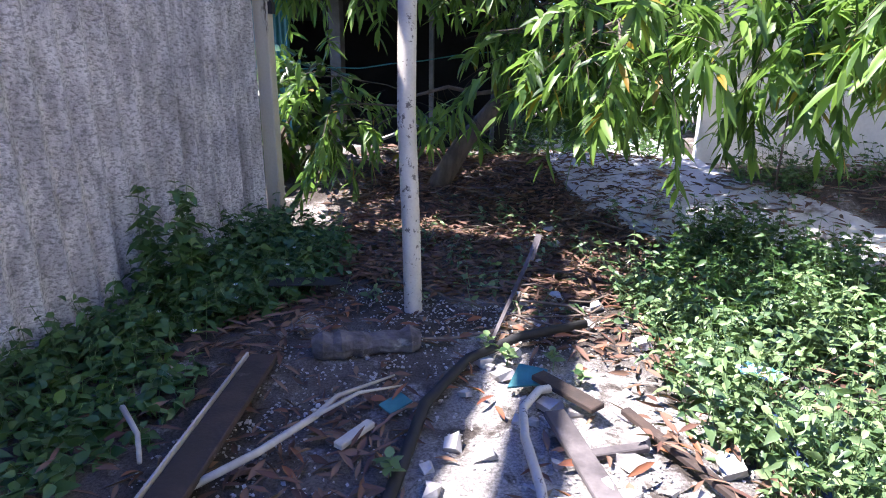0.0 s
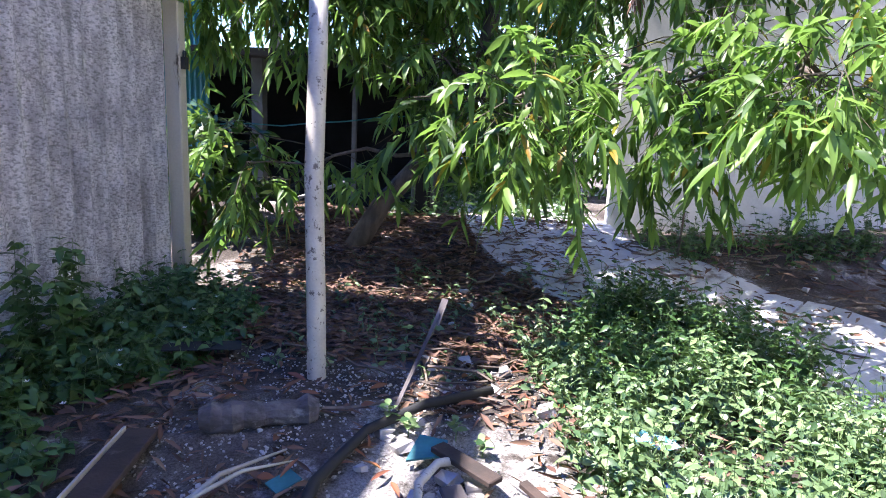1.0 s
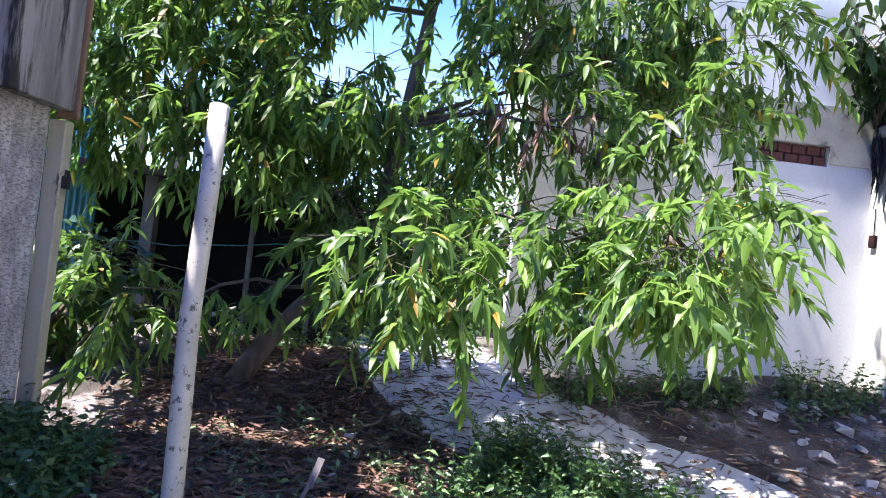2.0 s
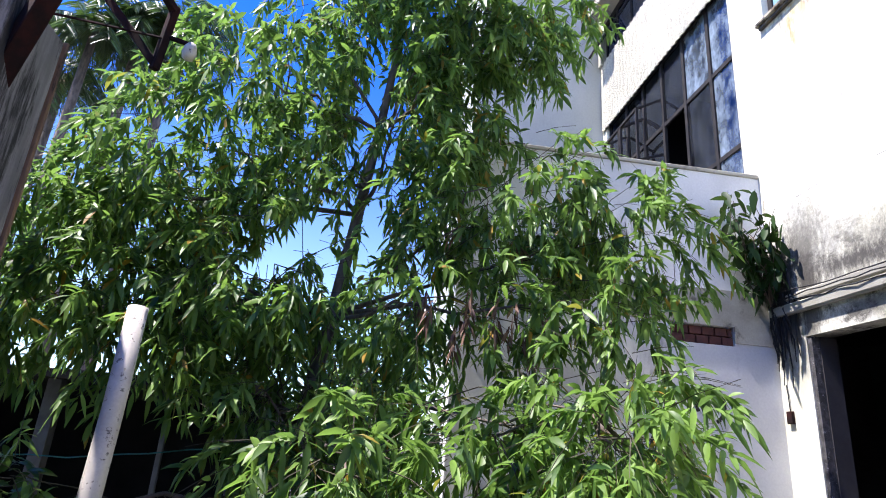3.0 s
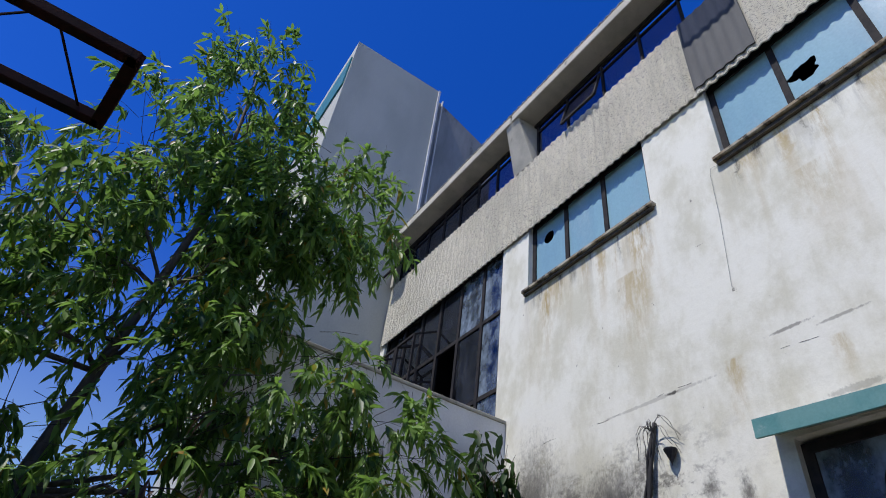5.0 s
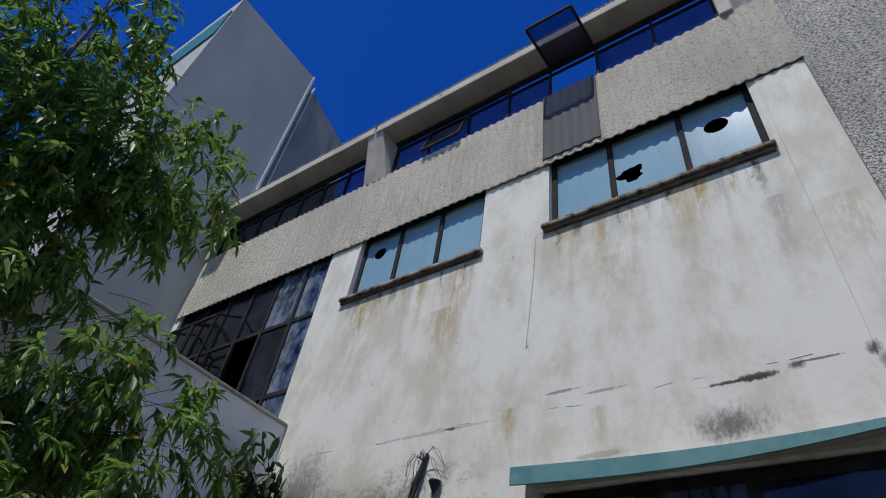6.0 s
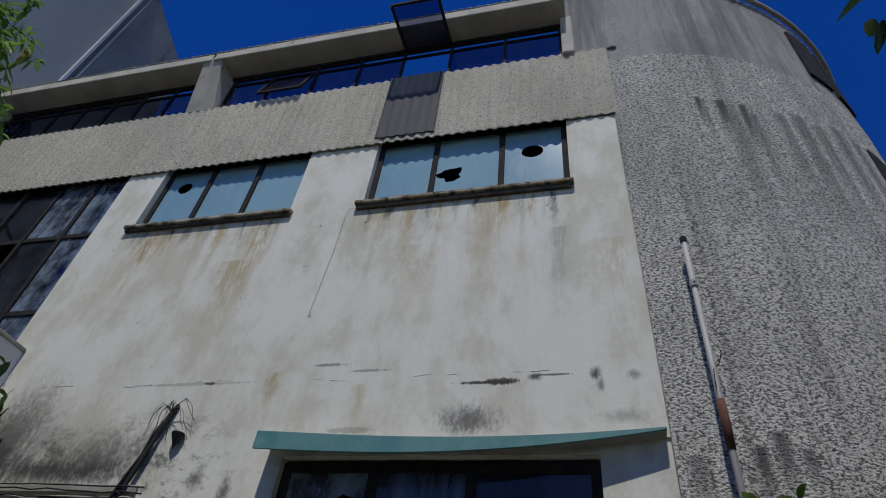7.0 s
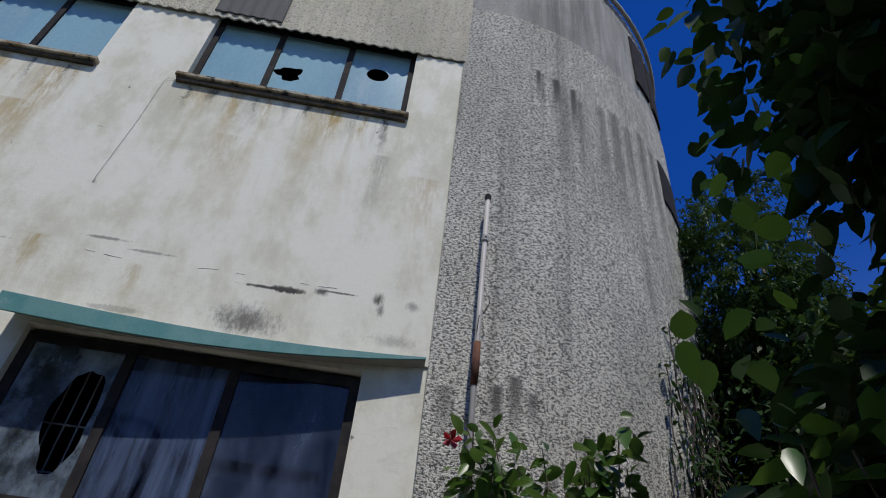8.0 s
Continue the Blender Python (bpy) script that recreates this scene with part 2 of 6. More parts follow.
# dark drips on the rounded corner: y, top z, fall, half width, strength
DRIPS = [(-2.26, 10.35, 0.9, 0.05, 0.95), (-2.34, 10.3, 1.5, 0.06, 0.5), (-2.58, 10.3, 1.0, 0.09, 0.95), (-2.72, 10.2, 2.2, 0.1, 0.45), (-2.9, 10.25, 1.3, 0.07, 0.95), (-3.02, 10.0, 2.4, 0.08, 0.5), (-3.45, 10.2, 2.6, 0.12, 0.55),
         (-3.75, 10.3, 3.2, 0.14, 0.6), (-4.05, 10.2, 3.0, 0.12, 0.5), (-4.4, 10.4, 3.4, 0.12, 0.6), (-4.7, 10.3, 3.8, 0.1, 0.6), (-1.75, 4.6, 0.7, 0.08, 0.9), (-1.95, 4.75, 0.8, 0.1, 0.8), (-2.15, 4.6, 0.5, 0.08, 0.7), (-1.2, 4.5, 0.7, 0.12, 0.6)]


def roughcast_material(name, c1, c2, dark, grain=38.0, streak_cut=(0.5, 0.75), streak=0.8, pits=0.75, cut=(0.53, 0.4), patch=0.9):
    m, nt, b = nodes_of(name)
    lump = noise_of(nt, grain, (1, 1, 1.7), 3, 0.6)
    speck = noise_of(nt, grain * 3.1, (1, 1, 1.3), 3, 0.6)
    grit = math_of(nt, "ADD", math_of(nt, "MULTIPLY", lump, 0.7), math_of(nt, "MULTIPLY", speck, 0.3))
    col = mix_of(nt, ramp_of(nt, noise_of(nt, patch, (1, 1, 0.4), 7, 0.7), 0.38, 0.62), c1, c2)
    col = mix_of(nt, math_of(nt, "MULTIPLY", ramp_of(nt, grit, *cut), pits), col, (0.1, 0.1, 0.09))
    run = ramp_of(nt, noise_of(nt, 1.7, (1, 1, 0.06), 7, 0.72), *streak_cut)
    col = mix_of(nt, math_of(nt, "MULTIPLY", run, streak), col, dark)
    pos = z_of(nt)
    for cy, top, fall, half, amount in DRIPS:
        fy = ramp_of(nt, math_of(nt, "ABSOLUTE", shift_of(nt, pos[1], cy, half)), 1.25, 0.2)
        fz = math_of(nt, "MULTIPLY", ramp_of(nt, pos[2], top - fall, top - 0.1 * fall), ramp_of(nt, pos[2], top + 0.05, top))
        body = math_of(nt, "MULTIPLY", math_of(nt, "MULTIPLY", fy, fz), ramp_of(nt, lump, 0.25, 0.55))
        col = mix_of(nt, math_of(nt, "MULTIPLY", body, amount), col, (0.045, 0.045, 0.04))
    foot = math_of(nt, "MULTIPLY", ramp_of(nt, pos[2], 4.6, 3.9), ramp_of(nt, noise_of(nt, 2.0, (1, 1, 0.6), 8, 0.75), 0.5, 0.62))
    col = mix_of(nt, math_of(nt, "MULTIPLY", foot, math_of(nt, "MULTIPLY", ramp_of(nt, pos[0], 5.0, 5.5), 0.6)), col, (0.05, 0.05, 0.045))
    nt.links.new(col, b.inputs["Base Color"])
    b.inputs["Roughness"].default_value = 0.95
    bump_of(nt, b, grit, 1.0, 2.2 / grain)
    return m


def leaf_material(name, c1, c2, rough=0.38, through_light=0.35, old=None):
    m, nt, b = nodes_of(name)
    geo = nt.nodes.new("ShaderNodeNewGeometry")
    col = mix_of(nt, geo.outputs["Random Per Island"], c1, c2)
    if old:
        col = mix_of(nt, ramp_of(nt, geo.outputs["Random Per Island"], 0.965, 0.975), col, old)
    col = mix_of(nt, 0.3, col, mix_of(nt, noise_of(nt, 25), (0.5, 0.5, 0.5), (1.0, 1.0, 1.0)), "MULTIPLY")
    nt.links.new(col, b.inputs["Base Color"])
    b.inputs["Roughness"].default_value, b.inputs["Specular IOR Level"].default_value = rough, 0.4
    tr = nt.nodes.new("ShaderNodeBsdfTranslucent")
    bright = mix_of(nt, 0.5, col, (0.25, 0.45, 0.08))
    nt.links.new(bright, tr.inputs["Color"])
    mx = nt.nodes.new("ShaderNodeMixShader")
    mx.inputs[0].default_value = through_light
    nt.links.new(b.outputs[0], mx.inputs[1])
    nt.links.new(tr.outputs[0], mx.inputs[2])
    nt.links.new(mx.outputs[0], nt.nodes["Material Output"].inputs["Surface"])
    return m


def glass_material(name, tint, gloss=0.12, dirt=0.2, dirt_colour=(0.3, 0.32, 0.33), even=False, run=0.35):
    """Dirty window glass: tinted, mirror-like, with a film of dust."""
    m, nt, b = nodes_of(name)
    nt.nodes.remove(b)
    tr = nt.nodes.new("ShaderNodeBsdfTransparent")
    tr.inputs[0].default_value = (*tint, 1)
    gl = nt.nodes.new("ShaderNodeBsdfGlossy")
    gl.inputs["Roughness"].default_value = 0.04
    di = nt.nodes.new("ShaderNodeBsdfDiffuse")
    di.inputs[0].default_value = (*dirt_colour, 1)
    fr = nt.nodes.new("ShaderNodeLayerWeight")
    fr.inputs[0].default_value = 0.5
    edge = math_of(nt, "POWER", fr.outputs["Facing"], 3.0)
    m1, m2 = nt.nodes.new("ShaderNodeMixShader"), nt.nodes.new("ShaderNodeMixShader")
    nt.links.new(math_of(nt, "ADD", math_of(nt, "MULTIPLY", edge, 0.55), gloss), m1.inputs[0])
    nt.links.new(tr.outputs[0], m1.inputs[1])
    nt.links.new(gl.outputs[0], m1.inputs[2])
    film = ramp_of(nt, noise_of(nt, 2.5 if run > 0.2 else 5.0, (1, 1, run), 6, 0.65), 0.3, 0.8)
    info = nt.nodes.new("ShaderNodeObjectInfo")
    vary = math_of(nt, "MULTIPLY", ramp_of(nt, info.outputs["Random"], -0.25, 1.0), dirt * 3.2)
    if even:
        vary = dirt * 2.2
    nt.links.new(math_of(nt, "MULTIPLY", film, vary), m2.inputs[0])
    nt.links.new(m1.outputs[0], m2.inputs[1])
    nt.links.new(di.outputs[0], m2.inputs[2])
    nt.links.new(m2.outputs[0], nt.nodes["Material Output"].inputs["Surface"])
    return m


M_PLASTER = plaster_material("stained_plaster", (0.76, 0.755, 0.65), (0.6, 0.585, 0.46), (0.37, 0.255, 0.065), (0.045, 0.041, 0.036))
M_WHITE = surf("white_wall_paint", (0.82, 0.82, 0.8), (0.72, 0.72, 0.7), 0.9, 0.85, 0.2, 30, 0.006, (1, 1, 0.5), (0.16, 0.15, 0.14), 1.1, (0.56, 0.74))
M_GREYWALL = surf("grey_render", (0.53, 0.55, 0.5), (0.45, 0.47, 0.425), 0.5, 0.9, 0.15, 20, 0.006, (1, 1, 0.5))
M_ROUGH = roughcast_material("roughcast_sheet", (0.76, 0.755, 0.67), (0.56, 0.56, 0.49), (0.09, 0.088, 0.08), 26.0, (0.52, 0.72), 0.55, 0.95, (0.55, 0.415))
M_BAND = roughcast_material("creamy_roughcast_sheet", (0.7, 0.67, 0.54), (0.56, 0.54, 0.43), (0.14, 0.13, 0.11), 26.0, (0.58, 0.76), 0.5, 0.75, (0.5, 0.37))
M_UPPER = roughcast_material("weathered_grey_sheet", (0.5, 0.5, 0.46), (0.36, 0.365, 0.335), (0.1, 0.1, 0.095), 34.0, (0.46, 0.66), 0.6, 0.6, (0.52, 0.36))
M_CANOPY = surf("pale_weathered_concrete", (0.6, 0.57, 0.47), (0.46, 0.44, 0.36), 1.6, 0.9, 0.4, 40, 0.006, (1, 1, 1), (0.1, 0.09, 0.075), 2.4, (0.62, 0.76))
M_PATCH = surf("grey_sheet", (0.095, 0.1, 0.098), (0.065, 0.07, 0.07), 2, 0.85, 0.3, 50, 0.004, (1, 1, 0.2))
M_SHEET = roughcast_material("rough_fibre_cement", (0.93, 0.89, 0.9), (0.56, 0.53, 0.55), (0.2, 0.19, 0.19), 38.0, (0.52, 0.68), 0.7, 0.62, (0.55, 0.38), 7.0)
M_CONC = surf("weathered_concrete", (0.44, 0.43, 0.36), (0.31, 0.3, 0.25), 1.6, 0.9, 0.4, 40, 0.006, (1, 1, 1), (0.06, 0.055, 0.05), 2.2, (0.58, 0.75))
M_SILL = surf("stained_sill", (0.5, 0.46, 0.35), (0.26, 0.19, 0.1), 3.6, 0.9, 0.4, 50, 0.005, (1, 1, 1), (0.035, 0.03, 0.026), 5, (0.48, 0.62))
M_GREYGRILLE = surf("dull_grey_steel", (0.3, 0.29, 0.27), (0.2, 0.19, 0.18), 6, 0.7, 0.2, 60, 0.002)
M_MOULDSHADE = surf("mould_and_shade_black", (0.05, 0.045, 0.038), (0.13, 0.1, 0.06), 6, 0.95, 0.4, 60, 0.004)
M_STEELFRAME = surf("dark_steel_frame", (0.022, 0.022, 0.024), (0.04, 0.036, 0.034), 6, 0.85, 0.2, 80, 0.002)
M_STEELFRAME.node_tree.nodes["Principled BSDF"].inputs["Specular IOR Level"].default_value = 0.15
M_RUST = surf("rusty_steel", (0.035, 0.011, 0.01), (0.014, 0.008, 0.008), 5, 0.9, 0.4, 60, 0.003)
M_RUST.node_tree.nodes["Principled BSDF"].inputs["Specular IOR Level"].default_value = 0.15
M_FROST = surf("blue_obscured_glass", (0.3, 0.5, 0.56), (0.24, 0.42, 0.5), 0.8, 0.18, 0.05, 25, 0.002, (1, 1, 0.3), (0.42, 0.55, 0.58), 1.6, (0.5, 0.9))
M_GLASS_UP = glass_material("tinted_glass", (0.52, 0.54, 0.64), 0.02, 0.012)
M_GLASS_DARK = glass_material("dusty_dark_glass", (0.3, 0.33, 0.4), 0.05, 0.055, (0.26, 0.29, 0.34), False, 0.8)
M_GLASS_BLUE = glass_material("blue_dark_glass", (0.16, 0.2, 0.38), 0.04, 0.2, (0.2, 0.26, 0.4))
M_GLASS_DUST = glass_material("dust_filmed_glass", (0.3, 0.33, 0.4), 0.03, 0.4, (0.3, 0.38, 0.46), True, 0.7)
M_GLASS_RUN = glass_material("rain_streaked_blue_glass", (0.14, 0.17, 0.36), 0.04, 0.24, (0.22, 0.3, 0.48), True, 0.06)
M_WOODDARK = surf("chipped_dark_edge", (0.1, 0.095, 0.1), (0.03, 0.03, 0.032), 14, 0.9, 0.8, 40, 0.01, (1, 1, 1), (0.4, 0.4, 0.4), 22, (0.6, 0.66))
# near black stands for the shade of rooms behind the openings
M_DARK = surf("unlit_interior_black", (0.035, 0.033, 0.037), (0.05, 0.048, 0.052), 2, 0.95, 0.2, 20)
# near-black colour stands for the shade inside the lean-to
M_LEANSHADE = surf("shade_black_boards", (0.014, 0.014, 0.016), (0.024, 0.024, 0.026), 2, 0.95, 0.2, 20)
M_TEAL = surf("teal_paint", (0.07, 0.24, 0.235), (0.12, 0.29, 0.275), 2.5, 0.6, 0.2, 40, 0.003, (1, 1, 1), (0.3, 0.42, 0.4), 4, (0.6, 0.8))
M_TEALSHEET = surf("teal_sheet", (0.02, 0.19, 0.22), (0.03, 0.24, 0.27), 2.5, 0.5, 0.2, 40, 0.003)
M_BLACK = surf("black_rubber", (0.01, 0.01, 0.011), (0.02, 0.02, 0.022), 8, 0.75, 0.2, 90, 0.002)
M_PVC = surf("grey_pvc_pipe", (0.45, 0.44, 0.41), (0.36, 0.35, 0.32), 3, 0.55, 0.2, 60, 0.002, (1, 1, 0.4), (0.12, 0.1, 0.08), 9, (0.6, 0.7))
M_PVCW = surf("chalky_white_pipe", (0.58, 0.54, 0.47), (0.47, 0.435, 0.38), 3, 0.6, 0.15, 60, 0.002, (1, 1, 1), (0.13, 0.11, 0.1), 20, (0.57, 0.63))
M_RUSTPIPE = surf("rust_stain", (0.16, 0.06, 0.025), (0.09, 0.035, 0.02), 8, 0.85, 0.3, 60, 0.003)
M_CREAM = surf("cream_painted_wood", (0.56, 0.52, 0.42), (0.48, 0.44, 0.34), 3, 0.7, 0.3, 50, 0.003, (1, 1, 0.2), (0.08, 0.06, 0.04), 7, (0.64, 0.72))
M_BRICK = surf("dark_red_brick", (0.16, 0.055, 0.04), (0.1, 0.04, 0.032), 8, 0.9, 0.6, 60, 0.006)
M_BARK = surf("bark", (0.2, 0.155, 0.12), (0.1, 0.078, 0.062), 9, 0.9, 0.7, 45, 0.01, (1, 1, 0.3))

# ---- the yard's ground ----
def smooth01(a):
    a = np.clip(a, 0, 1)
    return a * a * (3 - 2 * a)


def ground_z(x, y):
    """Height of the yard: level by the pole, rising in a rubble slope to the buildings."""
    x, y = np.asarray(x, float), np.asarray(y, float)
    z = 0.5 * smooth01((y - 4.7) / 2.9) + 0.28 * smooth01((x - 2.0) / 3.6) * smooth01((y + 1) / 4)
    near = np.exp(-(np.maximum(np.abs(x) - 6, 0) + np.maximum(np.abs(y - 4) - 7, 0)) / 3)
    z = z + near * (0.025 * np.sin(2.3 * x + 1.1 * y) + 0.02 * np.sin(3.7 * y - 1.9 * x + 0.7) + 0.008 * np.sin(11 * x + 3) * np.sin(9 * y))
    return z


def gz(x, y):
    return float(ground_z(x, y))


def build_ground():
    fine = np.concatenate([np.linspace(-400, -12, 12), np.linspace(-9, 9, 181), np.linspace(12, 400, 12)])
    xs, ys = fine, fine + 3.5
    gx, gy = np.meshgrid(xs, ys)
    z = ground_z(gx, gy) + np.where((np.abs(gx) < 9) & (np.abs(gy - 3.5) < 9), rng.normal(0, 0.008, gx.shape), 0)
    v = np.stack([gx.ravel(), gy.ravel(), z.ravel()], 1)
    n = len(xs)
    i = np.arange(len(ys) - 1)[:, None] * n + np.arange(n - 1)[None, :]
    fs = np.stack([i, i + 1, i + n + 1, i + n], -1).reshape(-1, 4)
    me = bpy.data.meshes.new("ground")
    me.from_pydata(v.tolist(), [], fs.tolist())
    m, nt, b = nodes_of("littered_earth")
    col = mix_of(nt, ramp_of(nt, noise_of(nt, 1.3, (1, 1, 1), 6), 0.38, 0.62), (0.06, 0.045, 0.037), (0.17, 0.145, 0.125))
    col = mix_of(nt, ramp_of(nt, noise_of(nt, 2.6, (1, 1, 1), 8, 0.7), 0.54, 0.64), col, (0.4, 0.37, 0.35))
    pos = z_of(nt)
    # pale chalky grit, with the brightness of the sunlit strip put into its colour
    dust = math_of(nt, "MULTIPLY", math_of(nt, "MULTIPLY", ramp_of(nt, pos[0], -0.75, -0.35), ramp_of(nt, pos[0], 1.0, 0.5)), math_of(nt, "MULTIPLY", ramp_of(nt, pos[1], 3.4, 2.9), ramp_of(nt, pos[1], 0.7, 1.4)))
    dust = math_of(nt, "MULTIPLY", dust, ramp_of(nt, noise_of(nt, 3.2, (1, 1, 1), 7, 0.7), 0.4, 0.52))
    col = mix_of(nt, dust, col, (0.43, 0.405, 0.38))
    grit = noise_of(nt, 70, (1, 1, 1), 6, 0.75)
    col = mix_of(nt, 0.75, col, mix_of(nt, ramp_of(nt, grit, 0.35, 0.62), (0.2, 0.19, 0.18), (1.0, 1.0, 1.0)), "MULTIPLY")
    nt.links.new(col, b.inputs["Base Color"])
    b.inputs["Roughness"].default_value = 0.95
    bump_of(nt, b, grit, 0.9, 0.02)
    part("ground", me, m, smooth=True)
    tagged(bpy.data.objects["ground"], "bare littered earth with grit and rubble", "ground", kind="structure")


build_ground()

# ---- the factory building ----
FX = 5.89          # plane of the plaster front
factory = thing("factory_building", "derelict white plastered factory with corrugated roughcast bands", "building", (FX, 6, 0.8))
factory.location = (0, 0, 0)


def wall_sheet(x0, x1, ys, zs, solid):
    """A wall of cells between two planes of x, with faces only where it meets air."""
    g = Geo()
    ny, nz = len(ys) - 1, len(zs) - 1
    ok = [[solid((ys[i] + ys[i + 1]) / 2, (zs[j] + zs[j + 1]) / 2) for j in range(nz)] for i in range(ny)]
    full = lambda i, j: 0 <= i < ny and 0 <= j < nz and ok[i][j]
    for i in range(ny):
        for j in range(nz):
            if not ok[i][j]:
                continue
            a, b, c, d = ys[i], ys[i + 1], zs[j], zs[j + 1]
            g.quad((x0, a, c), (x0, a, d), (x0, b, d), (x0, b, c))
            g.quad((x1, a, c), (x1, b, c), (x1, b, d), (x1, a, d))
            if not full(i - 1, j):
                g.quad((x0, a, c), (x1, a, c), (x1, a, d), (x0, a, d))
            if not full(i + 1, j):
                g.quad((x0, b, c), (x0, b, d), (x1, b, d), (x1, b, c))
            if not full(i, j - 1):
                g.quad((x0, a, c), (x0, b, c), (x1, b, c), (x1, a, c))
            if not full(i, j + 1):
                g.quad((x0, a, d), (x1, a, d), (x1, b, d), (x0, b, d))
    return g


HOLES = [(4.15, 7.08, 8.6, 10.3), (-0.25, 2.9, 8.6, 10.3), (7.9, 13.07, 6.2, 10.3), (-0.33, 3.02, 2.1, 4.56), (4.85, 7.03, 0.0, 3.62)]
Y_CUTS = sorted({-1.12, 13.3, *[h[0] for h in HOLES], *[h[1] for h in HOLES]})
Z_CUTS = sorted({-0.5, 10.3, *[h[2] for h in HOLES], *[h[3] for h in HOLES]})
part("wall", wall_sheet(FX, FX + 0.3, Y_CUTS, Z_CUTS, lambda y, z: not any(h[0] < y < h[1] and h[2] < z < h[3] for h in HOLES)), M_PLASTER, factory,
     "white plaster wall with rust and mould streaks")


def corrugated(y0, y1, z0, z1, x, pitch=0.177, depth=0.016, thick=0.012, lip=0.0):
    """A sheet in the plane of x whose waves run upright."""
    g = Geo()
    n = int((y1 - y0) / pitch * 8)
    ys = np.linspace(y0, y1, n + 1)
    w = depth * np.cos(2 * np.pi * ys / pitch)
    rows = [(x - thick, z0), (x - thick, z1), (x + thick, z1), (x + thick, z0)]
    vs = [(a + w[i], ys[i], z) for a, z in rows for i in range(n + 1)]
    m = n + 1
    fs = []
    for r in range(4):
        s = (r + 1) % 4
        fs += [(r * m + i, r * m + i + 1, s * m + i + 1, s * m + i) for i in range(n)]
    return g.add(vs, fs)


part("corrugated_band", corrugated(-1.05, 13.28, 10.08, 12.1, FX - 0.045), M_BAND, factory, "roughcast corrugated cladding band")
part("cladding_patch", corrugated(1.93, 2.98, 10.2, 12.12, FX - 0.072, depth=0.009), M_PATCH, factory, "smooth grey corrugated repair sheet")

# rounded corner of the building, clad from the ground to the rim
R0, CY = 5.3, -1.2


def round_wall(z0, z1, back=0.0):
    g = Geo()
    arc = 100.0
    n = int(R0 * radians(arc) / 0.177 * 8)
    rows = [(0.012, z0), (0.012, z1), (-0.05, z1), (-0.05, z0)]
    vs = []
    for dr, z in rows:
        for i in range(n + 1):
            a = radians(arc) * i / n
            r = R0 + 0.03 - back + dr + 0.008 * math.cos(R0 * a * 2 * math.pi / 0.177)
            vs.append((FX + R0 - r * math.cos(a), CY - r * math.sin(a) + 0.2 * (1 - i / n if i < 3 else 0), z))
    m = n + 1
    fs = []
    for k in range(4):
        s = (k + 1) % 4
        fs += [(k * m + i, k * m + i + 1, s * m + i + 1, s * m + i) for i in range(n)]
    return g.add(vs, fs)


part("round_corner_wall", round_wall(-0.4, 11.72), M_ROUGH, factory, "rounded roughcast corner with dark rain streaks")
part("upper_cladding", round_wall(11.7, 14.5, 0.02), M_UPPER, factory, "smoother grey upper tier of corrugated sheets")
part("corner_panel", corrugated(-1.22, -0.38, 12.1, 14.5, FX - 0.045, depth=0.014), M_UPPER, factory)
rim = Geo()
rim.tube([(FX + R0 - (R0 + 0.1) * math.cos(radians(a)), CY - (R0 + 0.1) * math.sin(radians(a)), 14.52) for a in range(0, 101, 4)], 0.05, 6)
part("rim_capping", rim, M_CONC, factory, smooth=True)

# solid dark plates on the cladding stand for the shade in window openings
for a0, a1, z0, z1 in ((40, 47, 12.3, 13.9), (49, 56, 12.3, 13.9), (44, 54, 9.3, 10.3)):
    g = Geo()
    n = 6
    for k in range(n + 1):
        a = radians(a0 + (a1 - a0) * k / n)
        for dr in (-0.05, 0.072):
            for z in (z0, z1):
                g.v.append((FX + R0 - (R0 + dr) * math.cos(a), CY - (R0 + dr) * math.sin(a), z))
    for k in range(n):
        o = k * 4
        g.f += [(o + 2, o + 3, o + 7, o + 6), (o, o + 2, o + 6, o + 4), (o + 1, o + 5, o + 7, o + 3)]
    g.f += [(0, 1, 3, 2), (n * 4, n * 4 + 2, n * 4 + 3, n * 4 + 1)]
    part("window", g, M_STEELFRAME, factory, "dark plate for a gaping window in the rounded corner")
# top storey: piers, lintel, canopy
for y0, y1 in ((-0.5, -0.28), (13.1, 13.28)):
    part("pier", Geo().box(FX - 0.12, FX + 0.25, y0, y1, 12.05, 13.42), M_CANOPY, factory, bevel=0.02)
part("lintel", Geo().box(FX + 0.02, FX + 0.1, -0.4, 13.28, 13.34, 13.42), M_STEELFRAME, factory, "dark steel lintel")
for y0, y1 in ((7.27, 13.28), (-0.4, 7.21)):
    part("canopy", Geo().box(FX - 0.48, FX + 0.06, y0, y1, 13.42, 13.68), M_CANOPY, factory, "weathered concrete canopy slab", bevel=0.015)
g = Geo().add([(FX - 0.06, 6.9, 12.05), (FX + 0.25, 6.9, 12.05), (FX + 0.25, 7.58, 12.05), (FX - 0.06, 7.58, 12.05), (FX - 0.475, 7.02, 13.55), (FX + 0.25, 6.95, 13.55), (FX + 0.25, 7.53, 13.55), (FX - 0.475, 7.46, 13.55)],
              [(0, 3, 2, 1), (4, 5, 6, 7), (0, 1, 5, 4), (1, 2, 6, 5), (2, 3, 7, 6), (3, 0, 4, 7)])
part("pier", g, M_CANOPY, factory, "pale pier leaning out to the canopy", bevel=0.02)
roof_edge = Geo()
n = int(13.66 / 0.177 * 6)
